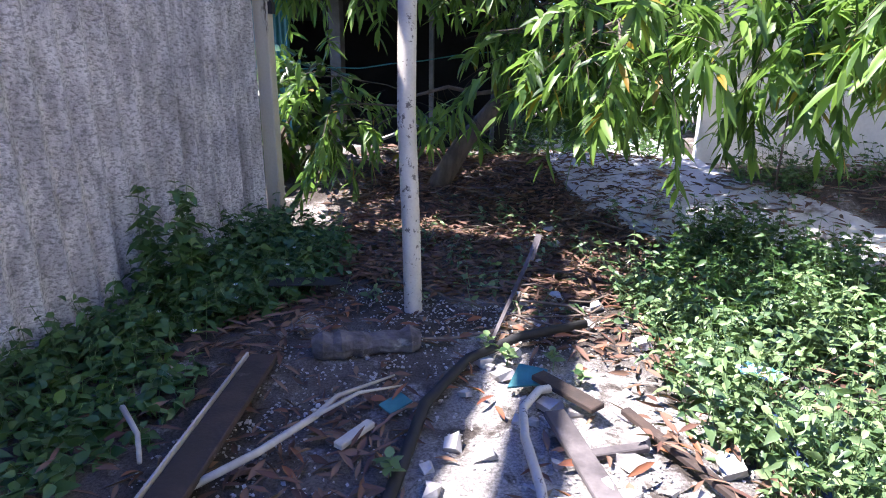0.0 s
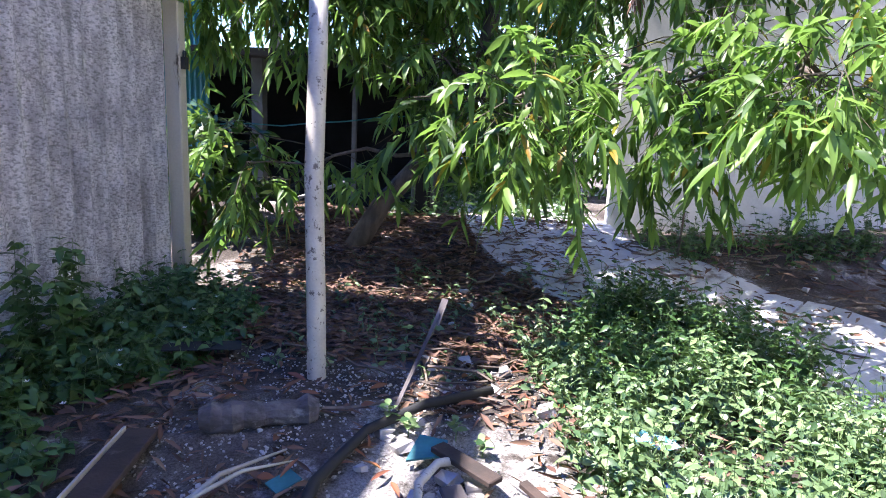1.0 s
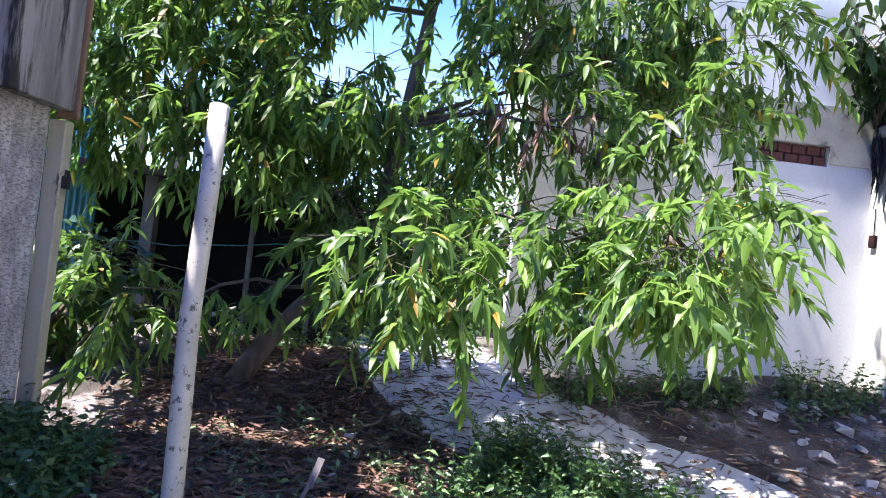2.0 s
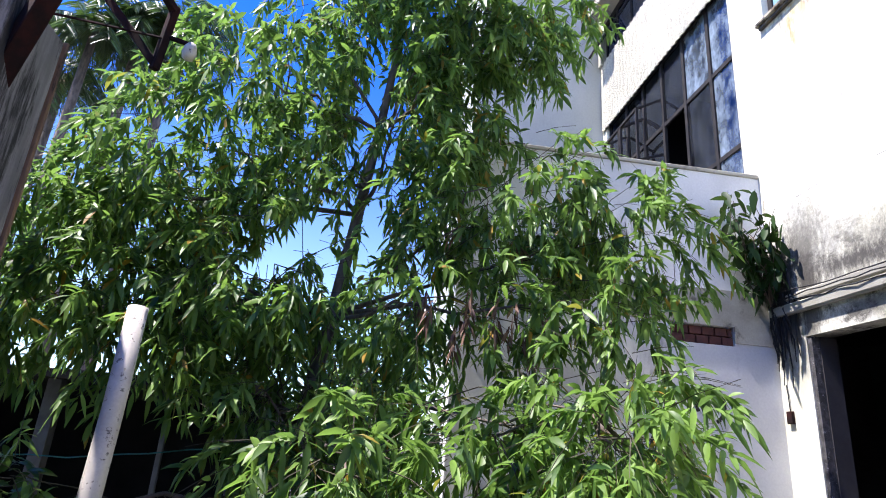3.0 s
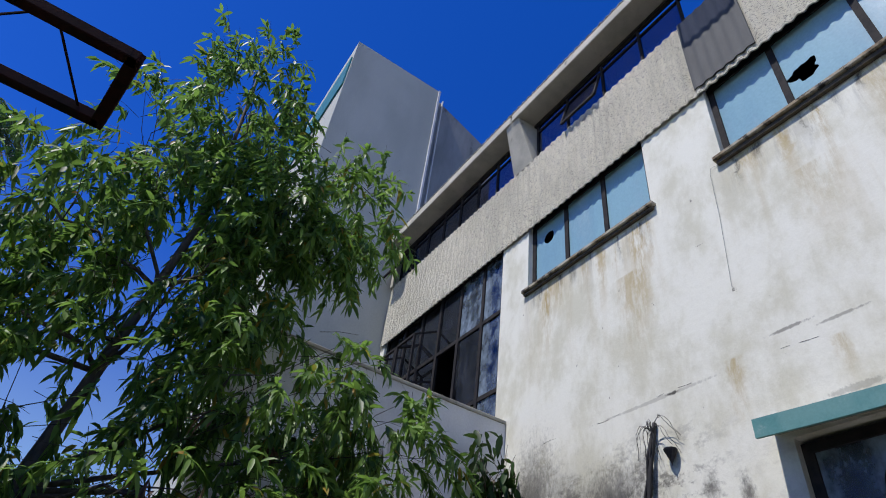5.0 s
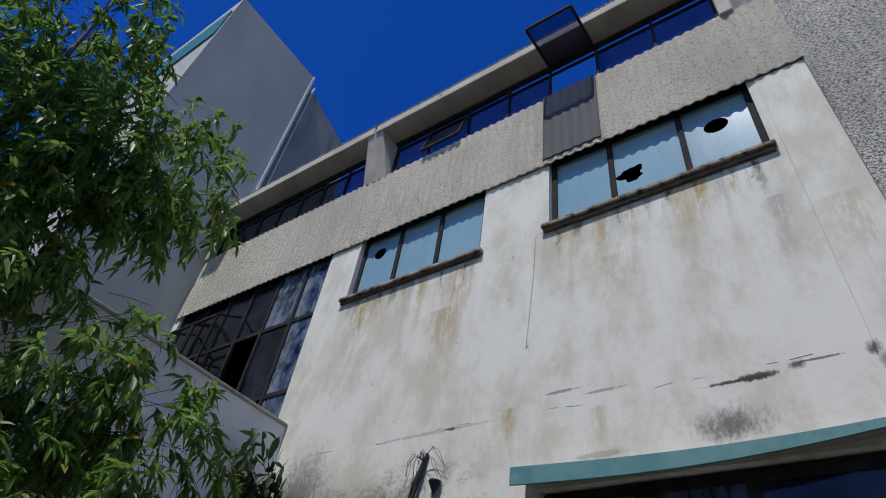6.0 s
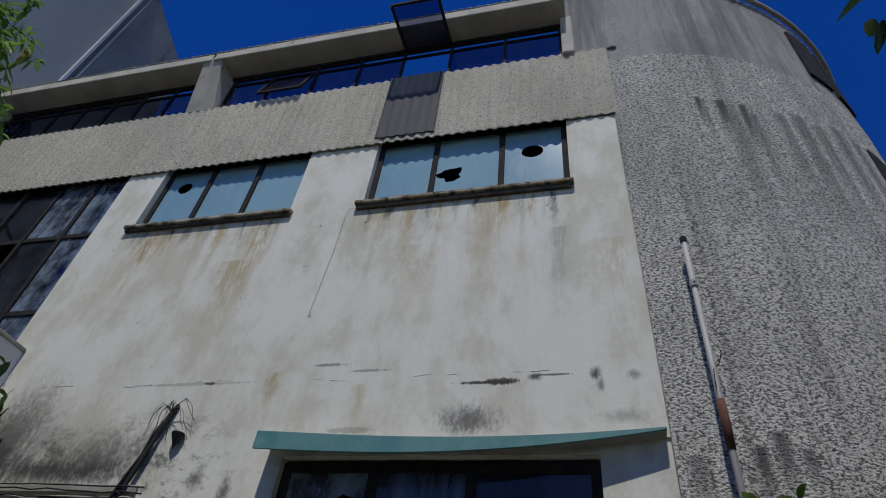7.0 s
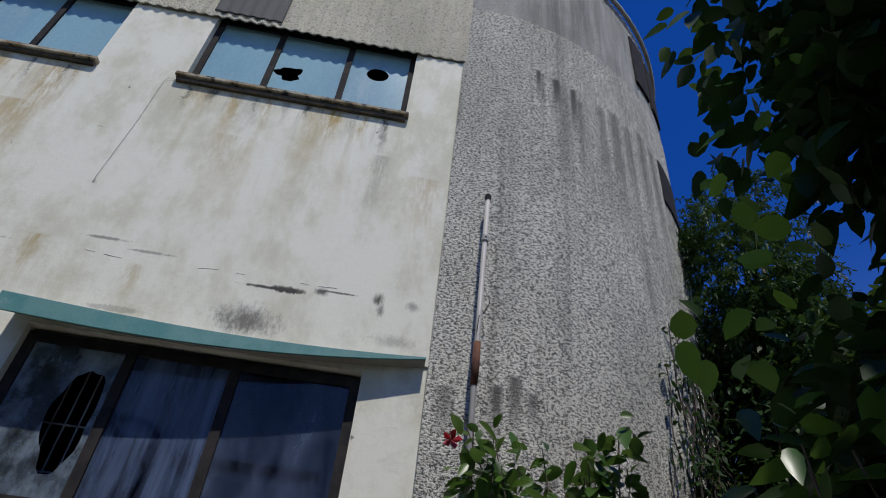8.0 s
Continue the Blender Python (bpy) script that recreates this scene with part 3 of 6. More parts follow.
for k in range(n):
    ya, yb = -0.4 + 13.68 * k / n, -0.4 + 13.68 * (k + 1) / n
    za, zb = (13.715 + 0.025 * math.sin(2 * math.pi * y / 0.177) for y in (ya, yb))
    roof_edge.add([(FX - 0.49, ya, za), (FX - 0.49, yb, zb), (FX + 0.06, yb, zb + 0.12), (FX + 0.06, ya, za + 0.12),
                   (FX - 0.49, ya, za - 0.02), (FX - 0.49, yb, zb - 0.02), (FX + 0.06, yb, zb + 0.1), (FX + 0.06, ya, za + 0.1)],
                  [(0, 3, 2, 1), (4, 5, 6, 7), (0, 1, 5, 4)])
part("roof_edge", roof_edge, M_ROUGH, factory, "corrugated roofing edge")
# floors and the closed lower storeys behind the front, near black for their shade
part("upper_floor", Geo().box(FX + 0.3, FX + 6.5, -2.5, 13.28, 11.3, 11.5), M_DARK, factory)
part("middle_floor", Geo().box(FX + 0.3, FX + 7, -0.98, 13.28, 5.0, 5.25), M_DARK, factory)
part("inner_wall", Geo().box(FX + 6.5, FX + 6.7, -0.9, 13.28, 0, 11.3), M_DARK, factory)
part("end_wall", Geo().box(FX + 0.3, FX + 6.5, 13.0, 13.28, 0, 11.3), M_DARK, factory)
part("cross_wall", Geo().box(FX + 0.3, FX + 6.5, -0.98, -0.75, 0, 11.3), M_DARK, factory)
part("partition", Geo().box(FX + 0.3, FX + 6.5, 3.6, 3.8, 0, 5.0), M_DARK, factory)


def pane_with_hole(y0, y1, z0, z1, x, cy, cz, ry, rz, rag=0.0, n=32, thick=0.008):
    """A pane in the plane of x with an oval or ragged hole in it."""
    g = Geo()
    outer, inner = [], []
    for i in range(n):
        a = 2 * math.pi * i / n
        ca, sa = math.cos(a), math.sin(a)
        t = min(((y1 - cy) if ca > 0 else (y0 - cy)) / ca if abs(ca) > 1e-6 else 1e9, ((z1 - cz) if sa > 0 else (z0 - cz)) / sa if abs(sa) > 1e-6 else 1e9)
        outer.append((cy + t * ca, cz + t * sa))
        k = 1 + rag * (math.sin(3 * a + 1) * 0.5 + math.sin(5 * a + 2) * 0.3 + math.sin(9 * a) * 0.2)
        inner.append((cy + ry * k * ca, cz + rz * k * sa))
    for cz_, cy_ in ((z0, y0), (z0, y1), (z1, y0), (z1, y1)):
        i = min(range(n), key=lambda j: (outer[j][0] - cy_) ** 2 + (outer[j][1] - cz_) ** 2)
        outer[i] = (cy_, cz_)
    vs = [(x + d, *p) for d in (0, thick) for ring in (outer, inner) for p in ring]
    fs = []
    for i in range(n):
        j = (i + 1) % n
        fs += [(i, n + i, n + j, j), (2 * n + i, 2 * n + j, 3 * n + j, 3 * n + i), (n + i, 3 * n + i, 3 * n + j, n + j)]
    return g.add(vs, fs)


def window(y0, y1, z0, z1, mullions, rails, glass, x, bar=0.06, depth=0.06, frame_mat=None, hole_panes=None, missing=(), label=""):
    """A steel window: a frame with its bars, and one pane to each light."""
    hole_panes = hole_panes or {}
    fm = frame_mat or M_STEELFRAME
    g = Geo()
    for dx in (-depth / 2, depth / 2):
        for k in (0, bar):
            g.v += [(x + dx, y0 + k, z0 + k), (x + dx, y1 - k, z0 + k), (x + dx, y1 - k, z1 - k), (x + dx, y0 + k, z1 - k)]
    for k in range(4):
        n = (k + 1) % 4
        g.f += [(k, 4 + k, 4 + n, n), (8 + k, 8 + n, 12 + n, 12 + k), (k, n, 8 + n, 8 + k), (4 + k, 12 + k, 12 + n, 4 + n)]
    ob = part("window", g, fm, factory, label)
    ys, zs = [y0 + bar, *mullions, y1 - bar], [z0 + bar, *rails, z1 - bar]
    for y in mullions:
        part("mullion", Geo().box(x - depth / 2 - 0.003, x + depth / 2 - 0.003, y - bar / 2, y + bar / 2, z0 + bar, z1 - bar), fm, ob)
    for z in rails:
        part("glazing_bar", Geo().box(x - depth / 2 + 0.004, x + depth / 2 - 0.006, y0 + bar, y1 - bar, z - bar / 2, z + bar / 2), fm, ob)
    for i in range(len(ys) - 1):
        for j in range(len(zs) - 1):
            if (i, j) in missing:
                continue
            mat = glass(i, j) if callable(glass) else glass
            if (i, j) in hole_panes:
                cy, cz, ry, rz, rag = hole_panes[(i, j)]
                p = part("pane", pane_with_hole(ys[i], ys[i + 1], zs[j], zs[j + 1], x, cy, cz, ry, rz, rag), mat, ob)
            else:
                p = part("pane", Geo().box(x, x + 0.008, ys[i], ys[i + 1], zs[j], zs[j + 1]), mat, ob)
    return ob


def sill(y0, y1, z0, z1):
    ob = part("window_sill", Geo().box(FX - 0.1, FX + 0.1, y0, y1, z1 - 0.075, z1), M_SILL, factory, "stained projecting concrete sill", bevel=0.015)
    # set-back strip carries mould and the sill's shade as one black colour
    part("drip_edge", Geo().box(FX - 0.06, FX, y0 + 0.03, y1 - 0.03, z0 + 0.03, z1 - 0.077), M_MOULDSHADE, ob, "underside strip, black with mould and painted sill shade", bevel=0.008)


window(4.15, 7.08, 8.6, 10.25, [5.16, 6.12], [], M_FROST, FX + 0.14, 0.09, hole_panes={(2, 0): (6.63, 9.72, 0.14, 0.14, 0.05)}, label="blue obscured glass in a dark steel frame")
sill(4.07, 7.17, 8.44, 8.6)
window(-0.25, 2.9, 8.6, 10.25, [0.78, 1.88], [], M_FROST, FX + 0.14, 0.09,
       hole_panes={(0, 0): (0.3, 9.6, 0.17, 0.15, 0.0), (1, 0): (1.6, 9.25, 0.19, 0.16, 0.35)}, label="blue obscured glass with one broken pane")
sill(-0.3, 3.0, 8.42, 8.6)
# tall window beside the yard wall
window(7.92, 13.07, 6.2, 10.25, [8.65, 9.52, 10.38, 11.23, 12.08], [6.95, 8.66], lambda i, j: M_GLASS_DUST if i == 0 or (i == 1 and j == 2) else M_GLASS_DARK, FX + 0.1, 0.085, missing={(2, 1), (2, 0)}, label="tall steel window with dusty dark panes")
# window under the awning
window(-0.33, 3.02, 2.1, 4.52, [0.94, 1.98], [2.95], lambda i, j: (M_GLASS_BLUE, M_GLASS_RUN, M_GLASS_DUST)[i], FX + 0.12, 0.1, hole_panes={(2, 1): (2.28, 3.72, 0.2, 0.5, 0.16)}, label="dark blue glass with a broken pane")
g = Geo()
for k in range(5):
    g.bar((FX + 0.45, 2.06 + 0.13 * k, 2.2), (FX + 0.45, 2.06 + 0.13 * k, 4.4), 0.016, 0.016)
for z in (3.3, 3.75):
    g.bar((FX + 0.45, 1.95, z), (FX + 0.45, 2.9, z), 0.016, 0.016)
part("grille", g, M_GREYGRILLE, factory, "thin grey grille behind the broken pane")
# top storey windows, glazed in tinted glass against the open sky
window(-0.28, 6.9, 12.1, 13.36, [0.8, 1.9, 2.9, 3.85, 4.85, 5.9], [13.12], M_GLASS_UP, FX + 0.08, 0.045,
       missing={(2, 0), (2, 1), (0, 1), (1, 1), (3, 1)}, label="tinted glass in slim steel bars, one light missing")
window(7.58, 13.1, 12.1, 13.36, [8.4, 9.2, 10.0, 10.8, 11.6, 12.4], [13.12], lambda i, j: M_GLASS_DARK if i > 1 else M_GLASS_UP, FX + 0.08, 0.045,
       missing={(0, 1), (1, 1)}, label="tinted glass in slim steel bars")


def open_sash(y0, y1, z0, z1, out, mat, label):
    """A top-hung light that stands open."""
    a, b = (FX + 0.05, z1), (FX - out, z0)
    p = [Vector((a[0], y0, a[1])), Vector((a[0], y1, a[1])), Vector((b[0], y1, b[1])), Vector((b[0], y0, b[1]))]
    g = Geo()
    for i in range(4):
        g.bar(p[i], p[(i + 1) % 4], 0.05, 0.05)
    ob = part("open_sash", g, M_STEELFRAME, factory, label)
    g = Geo()
    g.quad(*p)
    q = part("pane", g, mat, ob)
    sol = q.modifiers.new("glass", "SOLIDIFY")
    sol.thickness = 0.008
    return ob


open_sash(1.93, 2.88, 13.2, 13.37, 1.02, M_GLASS_UP, "window sash propped open above a missing light")
open_sash(4.9, 5.85, 12.2, 13.1, 0.18, M_GLASS_UP, "sash slightly ajar")
open_sash(12.42, 13.08, 12.2, 13.1, 0.45, M_GLASS_DARK, "sash standing open")
for y0, y1 in ((10.42, 11.2), (11.27, 12.05)):
    g = Geo()
    for zz in (8.05, 9.25):
        g.bar((FX - 0.5, y0, zz - 0.25), (FX - 0.5, y1, zz - 0.25), 0.05, 0.05)
    for yy in (y0, y1):
        g.bar((FX - 0.5, yy, 7.8), (FX - 0.5, yy, 9.0), 0.05, 0.05)
        g.bar((FX - 0.5, yy, 9.0), (FX + 0.05, yy, 9.3), 0.04, 0.04)
        g.bar((FX - 0.5, yy, 7.8), (FX + 0.05, yy, 8.0), 0.04, 0.04)
    part("projecting_sash_frame", g, M_STEELFRAME, factory, "empty steel sash frame pushed open")

# awning over the lower window: a thin slab with a teal edge
aw, soffit = Geo(), Geo()
N = 24
for k in range(N):
    s0, s1 = k / N, (k + 1) / N
    ring = []
    for s in (s0, s1):
        y = 3.19 - 4.15 * s
        z = 4.68 - 0.08 * math.sin(math.pi * min(1, s * 0.9)) + 0.1 * s ** 2.5
        h = 0.17 * (1 - s ** 2) + 0.02
        d = 0.36 - 0.2 * s ** 1.5
        ring.append([(FX - d, y, z), (FX - d, y, z - h), (FX - d + 0.03, y, z - h), (FX - d + 0.03, y, z), (FX, y, z + 0.03), (FX, y, z - 0.05)])
    a, b = ring
    aw.quad(a[0], b[0], b[1], a[1]).quad(a[1], b[1], b[2], a[2]).quad(a[3], a[2], b[2], b[3]).quad(a[0], a[3], b[3], b[0])
    soffit.quad(a[3], a[4], b[4], b[3]).quad(a[3], b[3], b[5], a[5])
    if k == N - 1:
        soffit.quad(b[3], b[4], b[5], b[2])
aw_ob = part("awning", soffit, M_CONC, factory, "thin sagging concrete awning")
part("fascia", aw, M_TEAL, aw_ob, "teal painted edge strip")
# moulded ledge over the loading opening
part("ledge", Geo().box(FX - 0.1, FX, 4.66, 7.58, 3.94, 4.08), M_CONC, factory, "mouldy concrete ledge", bevel=0.02)
part("ledge", Geo().box(FX - 0.05, FX, 4.66, 7.58, 4.12, 4.22), M_CONC, factory, "mouldy concrete ledge", bevel=0.015)
part("door_reveal", Geo().box(FX + 0.015, FX + 0.12, 6.96, 7.026, 0.3, 3.616), M_WOODDARK, factory, "rough chipped door reveal")
# black box added over the inner reveal, in place of shade there
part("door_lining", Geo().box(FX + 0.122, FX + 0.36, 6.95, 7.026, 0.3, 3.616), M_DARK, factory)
# plaster margin that stands proud at the panel's edge
part("plaster_margin", Geo().box(FX - 0.02, FX, -1.0, -0.37, 4.72, 10.06), M_PLASTER, factory)
for j, (ya, yb, z) in enumerate(((7.5, 3.4, 5.52), (3.2, -0.9, 5.5))):
    g = Geo()
    ks = 40
    for k in range(ks):
        if math.sin(k * 0.55 + 2 * j) + 0.6 * math.sin(k * 1.9) > -0.6:
            continue
        y0, y1 = ya + (yb - ya) * k / ks, ya + (yb - ya) * (k + 1) / ks
        z0, z1 = z + 0.012 * math.sin(9 * y0 + j) + 0.02 * math.sin(2 * y0), z + 0.012 * math.sin(9 * y1 + j) + 0.02 * math.sin(2 * y1)
        g.bar((FX - 0.001, y0, z0), (FX - 0.001, y1, z1), 0.003, 0.0012 + 0.004 * rng.uniform() ** 5)
    tagged(part("crack", g, M_BLACK, factory, "dark crack along the floor joint"), kind="stuff")

# ---- grey tower and white yard wall ----
tower = thing("stair_tower", "tall plain grey rendered tower", "building")
part("wall", Geo().box(2.5, 6.25, 13.35, 20, 0, 22.4), M_GREYWALL, tower)
part("corner_strip", Geo().box(6.19, 6.27, 13.3, 13.42, 11.5, 22.4), M_WHITE, tower, "white corner strip")
part("corner_strip", Geo().box(6.52, 6.56, 13.5, 13.6, 13.5, 22.2), M_WHITE, tower, "white corner strip")
g = Geo()
g.add([(6.25, 13.6, 0), (9.2, 13.6, 0), (9.2, 13.6, 20.9), (6.25, 13.6, 22.2), (6.25, 20, 0), (9.2, 20, 0), (9.2, 20, 20.9), (6.25, 20, 22.2)],
      [(0, 1, 2, 3), (7, 6, 5, 4), (3, 2, 6, 7), (1, 5, 6, 2), (0, 3, 7, 4)])
part("side_cladding", g, surf("stained_grey_sheet", (0.33, 0.34, 0.34), (0.24, 0.25, 0.25), 1.2, 0.9, 0.3, 40, 0.005, (1, 1, 0.3), (0.09, 0.09, 0.09), 1.5, (0.54, 0.68)), tower, "weathered grey sheet cladding")
part("parapet_panel", Geo().box(2.44, 2.498, 13.45, 19, 19.7, 21.4), M_TEALSHEET, tower, "teal sheet edge")

yard_wall = thing("yard_wall", "white painted masonry yard wall, mouldy at the top", "wall")
YW = 7.6
def yw_box(x0, x1, z0, z1):
    return Geo().box(x0, x1, YW, YW + 0.22, z0, z1)


g = Geo()
for a in (yw_box(1.36, 4.33, -0.3, 6.12), yw_box(4.33, 5.27, -0.3, 3.52), yw_box(4.33, 5.27, 3.78, 6.12), yw_box(5.27, FX, -0.3, 6.12)):
    g.add(a.v, a.f)
part("wall", g, M_WHITE, yard_wall)
part("coping", Geo().box(1.33, FX - 0.01, YW - 0.03, YW + 0.25, 6.12, 6.18), M_CONC, yard_wall, "thin grey coping", bevel=0.01)
g = Geo()
for xa, xb, za, zb in ((3.6, FX, 3.782, 4.3), (5.272, FX, 3.56, 3.782)):
    g.box(xa, xb, YW - 0.02, YW, za, zb)
part("plinth_band", g, M_CONC, yard_wall, "mouldy unpainted band")
for j in range(2):
    for i in range(6):
        x0 = 4.34 + i * 0.19 - (0.09 if j else 0)
        xa, xb = max(x0, 4.335), min(x0 + 0.175, 5.265)
        if xb - xa > 0.03:
            part("brick", Geo().box(xa, xb, YW + 0.03 + 0.01 * ((i * 3 + j) % 3), YW + 0.2, 3.525 + j * 0.128, 3.525 + j * 0.128 + 0.115), M_BRICK, yard_wall, bevel=0.008)

# ---- foliage helpers ----
def rand_dirs(n):
    d = rng.normal(size=(n, 3))
    return d / np.linalg.norm(d, axis=1)[:, None]


def leaf_cloud(P, D, L, W, droop=0.25, shape=(0.15, 1.0, 0.7), fold=0.0):
    """Leaves from their roots P along D: length L, width W, bent down by droop. Returns corners and faces."""
    n = len(P)
    D = D / np.linalg.norm(D, axis=1)[:, None]
    ref = rng.normal(size=(n, 3)) * 0.5 + np.array([0, 0, 1.0])
    S = np.cross(D, ref)
    S /= np.linalg.norm(S, axis=1)[:, None] + 1e-9
    U = np.cross(S, D)
    L, W = np.asarray(L)[:, None], np.asarray(W)[:, None]
    down = np.array([0, 0, -1.0])
    def mid(t):
        return P + D * L * t + down * L * droop * t * t
    cols = [mid(0.0)]
    for t, w in zip((0.12, 0.4, 0.72), shape):
        m = mid(t)
        cols += [m - S * W * w / 2 + U * W * fold * w, m, m + S * W * w / 2 + U * W * fold * w]
    cols.append(mid(1.0))
    V = np.stack(cols, 1)
    k = V.shape[1]
    pat = [(0, 1, 2), (0, 2, 3), (1, 4, 5, 2), (2, 5, 6, 3), (4, 7, 8, 5), (5, 8, 9, 6), (7, 10, 8), (8, 10, 9)]
    return V.reshape(-1, 3), k, pat


def leaves_mesh(name, sets):
    """One mesh of several leaf clouds, fast."""
    vs, loops, totals, off = [], [], [], 0
    for V, k, pat in sets:
        n = len(V) // k
        base = off + np.arange(n)[:, None] * k
        idx = np.concatenate([base + np.array(q)[None, :] for q in pat], 1)
        loops.append(idx.ravel())
        totals.append(np.tile([len(q) for q in pat], n))
        vs.append(V)
        off += len(V)
    V, Lp, T = np.concatenate(vs), np.concatenate(loops), np.concatenate(totals)
    me = bpy.data.meshes.new(name)
    me.vertices.add(len(V))
    me.vertices.foreach_set("co", V.ravel())
    me.loops.add(len(Lp))
    me.loops.foreach_set("vertex_index", Lp)
    me.polygons.add(len(T))
    me.polygons.foreach_set("loop_start", np.concatenate([[0], np.cumsum(T)[:-1]]))
    me.polygons.foreach_set("loop_total", T)
    me.update(calc_edges=True)
    return me


def spray_leaves(tips, outs, per, length, width, droop=0.5, spread=0.8, hang=0.5, twig=0.45, shape=(0.15, 1.0, 0.7)):
    """Sprays: at each tip a drooping twig set with leaves. Returns a leaf cloud and the twigs' lines."""
    n = len(tips)
    outs = outs + np.array([0, 0, -hang]) + rng.normal(size=(n, 3)) * 0.35
    outs /= np.linalg.norm(outs, axis=1)[:, None]
    tl = twig * rng.uniform(0.6, 1.25, n)
    t = 0.3 + 0.7 * np.tile((np.arange(per) + 0.5) / per, (n, 1)) ** 0.8
    P = tips[:, None, :] + outs[:, None, :] * (t * tl[:, None])[:, :, None]
    P[:, :, 2] -= 0.35 * tl[:, None] * t ** 2
    D = outs[:, None, :] * 0.55 + rng.normal(size=(n, per, 3)) * spread * 0.6 + np.array([0, 0, -hang * 0.8])
    m = n * per
    lens = length * rng.uniform(0.65, 1.3, m)
    return leaf_cloud(P.reshape(-1, 3), D.reshape(-1, 3), lens, width * rng.uniform(0.75, 1.25, m), droop, shape, 0.12), (tips, tips + outs * tl[:, None])


def twig_geo(lines, r=0.005, g=None):
    g = g or Geo()
    for a, b in zip(*lines):
        a, b = Vector(a), Vector(b)
        m = (a + b) / 2 + Vector((0, 0, 0.02))
        g.tube([a, m, b], [r, r * 0.75, r * 0.4], 3, cap=False)
    return g


def wander(a, b, n=6, amp=0.08):
    a, b = Vector(a), Vector(b)
    pts = [a.lerp(b, i / n) for i in range(n + 1)]
    for i in range(1, n):
        pts[i] += Vector(rng.normal(size=3) * amp)
    return pts


M_LEAF = leaf_material("willowy_leaf", (0.024, 0.072, 0.018), (0.23, 0.38, 0.07), 0.46, 0.43, old=(0.35, 0.2, 0.02))
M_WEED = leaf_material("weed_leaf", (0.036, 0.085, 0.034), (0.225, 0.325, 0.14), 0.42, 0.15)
M_TWIG = surf("green_brown_twig", (0.085, 0.07, 0.04), (0.05, 0.042, 0.026), 12, 0.8, 0.3, 60, 0.002)
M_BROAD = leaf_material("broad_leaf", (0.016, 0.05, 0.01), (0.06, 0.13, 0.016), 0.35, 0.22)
M_BACKLIT = leaf_material("backlit_leaf", (0.1, 0.22, 0.02), (0.2, 0.36, 0.04), 0.4, 0.6)
# leaf green lowered towards black, deep shade put into the colour
M_SHADE = leaf_material("shade_dark_leaf", (0.01, 0.028, 0.008), (0.026, 0.065, 0.012), 0.5, 0.1)
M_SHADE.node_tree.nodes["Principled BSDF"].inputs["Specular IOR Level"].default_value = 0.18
# weed green darkened to stand for the shade of shed and tree
M_WEEDSHADE = leaf_material("shade_toned_weed_leaf", (0.025, 0.07, 0.02), (0.085, 0.17, 0.05), 0.42, 0.2)
M_PALM = leaf_material("palm_leaf", (0.025, 0.06, 0.02), (0.05, 0.1, 0.03), 0.45, 0.15)
M_DEAD = leaf_material("dead_leaf", (0.09, 0.038, 0.028), (0.25, 0.15, 0.1), 0.75, 0.05)
M_WOOD = surf("dark_weathered_wood", (0.07, 0.045, 0.035), (0.035, 0.026, 0.022), 4, 0.85, 0.6, 50, 0.005, (1, 1, 1), (0.15, 0.12, 0.1), 6, (0.6, 0.75))
M_GREYWOOD = surf("grey_weathered_wood", (0.16, 0.14, 0.14), (0.07, 0.06, 0.062), 5, 0.85, 0.5, 60, 0.004)
M_PALE = surf("bleached_stick", (0.52, 0.48, 0.42), (0.4, 0.36, 0.31), 6, 0.8, 0.3, 60, 0.003)
M_RUBBLE = surf("pale_rubble", (0.56, 0.53, 0.5), (0.38, 0.36, 0.34), 5, 0.9, 0.5, 60, 0.006)
M_SLAB = surf("worn_path_concrete", (0.6, 0.6, 0.6), (0.46, 0.46, 0.46), 1.5, 0.9, 0.5, 45, 0.006, (1, 1, 1), (0.16, 0.13, 0.11), 2.5, (0.55, 0.72))
M_GREYPOST = surf("galvanised_post", (0.2, 0.21, 0.23), (0.13, 0.14, 0.15), 4, 0.7, 0.2, 40, 0.002)
M_PAINT = surf("black_spray_paint", (0.012, 0.012, 0.014), (0.02, 0.02, 0.022), 8, 0.5, 0.1, 60)
M_RED = surf("red_petal", (0.55, 0.015, 0.03), (0.42, 0.01, 0.02), 20, 0.5, 0.2, 80, 0.002)
M_FLOWER = surf("white_petal", (0.75, 0.75, 0.7), (0.65, 0.65, 0.6), 20, 0.6, 0.1, 80)

# ---- concrete path across the yard ----
path = tagged(new("path"), "broken sunlit concrete path strewn with leaves", "path", kind="structure")
CL = [(-0.6, 11.0), (0.2, 8.8), (0.7, 6.9), (1.75, 5.6), (2.8, 4.5), (3.25, 3.0), (3.4, 1.0), (3.45, -1.2)]


def path_at(s):
    """Place and sideways direction on a smooth line through the points."""
    i = min(int(s), len(CL) - 2)
    t = s - i
    p = [Vector(CL[min(max(k, 0), len(CL) - 1)]) for k in (i - 1, i, i + 1, i + 2)]
    c = 0.5 * (2 * p[1] + (p[2] - p[0]) * t + (2 * p[0] - 5 * p[1] + 4 * p[2] - p[3]) * t * t + (3 * p[1] - p[0] - 3 * p[2] + p[3]) * t ** 3)
    d = (0.5 * ((p[2] - p[0]) + 2 * (2 * p[0] - 5 * p[1] + 4 * p[2] - p[3]) * t + 3 * (3 * p[1] - p[0] - 3 * p[2] + p[3]) * t * t)).normalized()
    return c, Vector((-d.y, d.x))


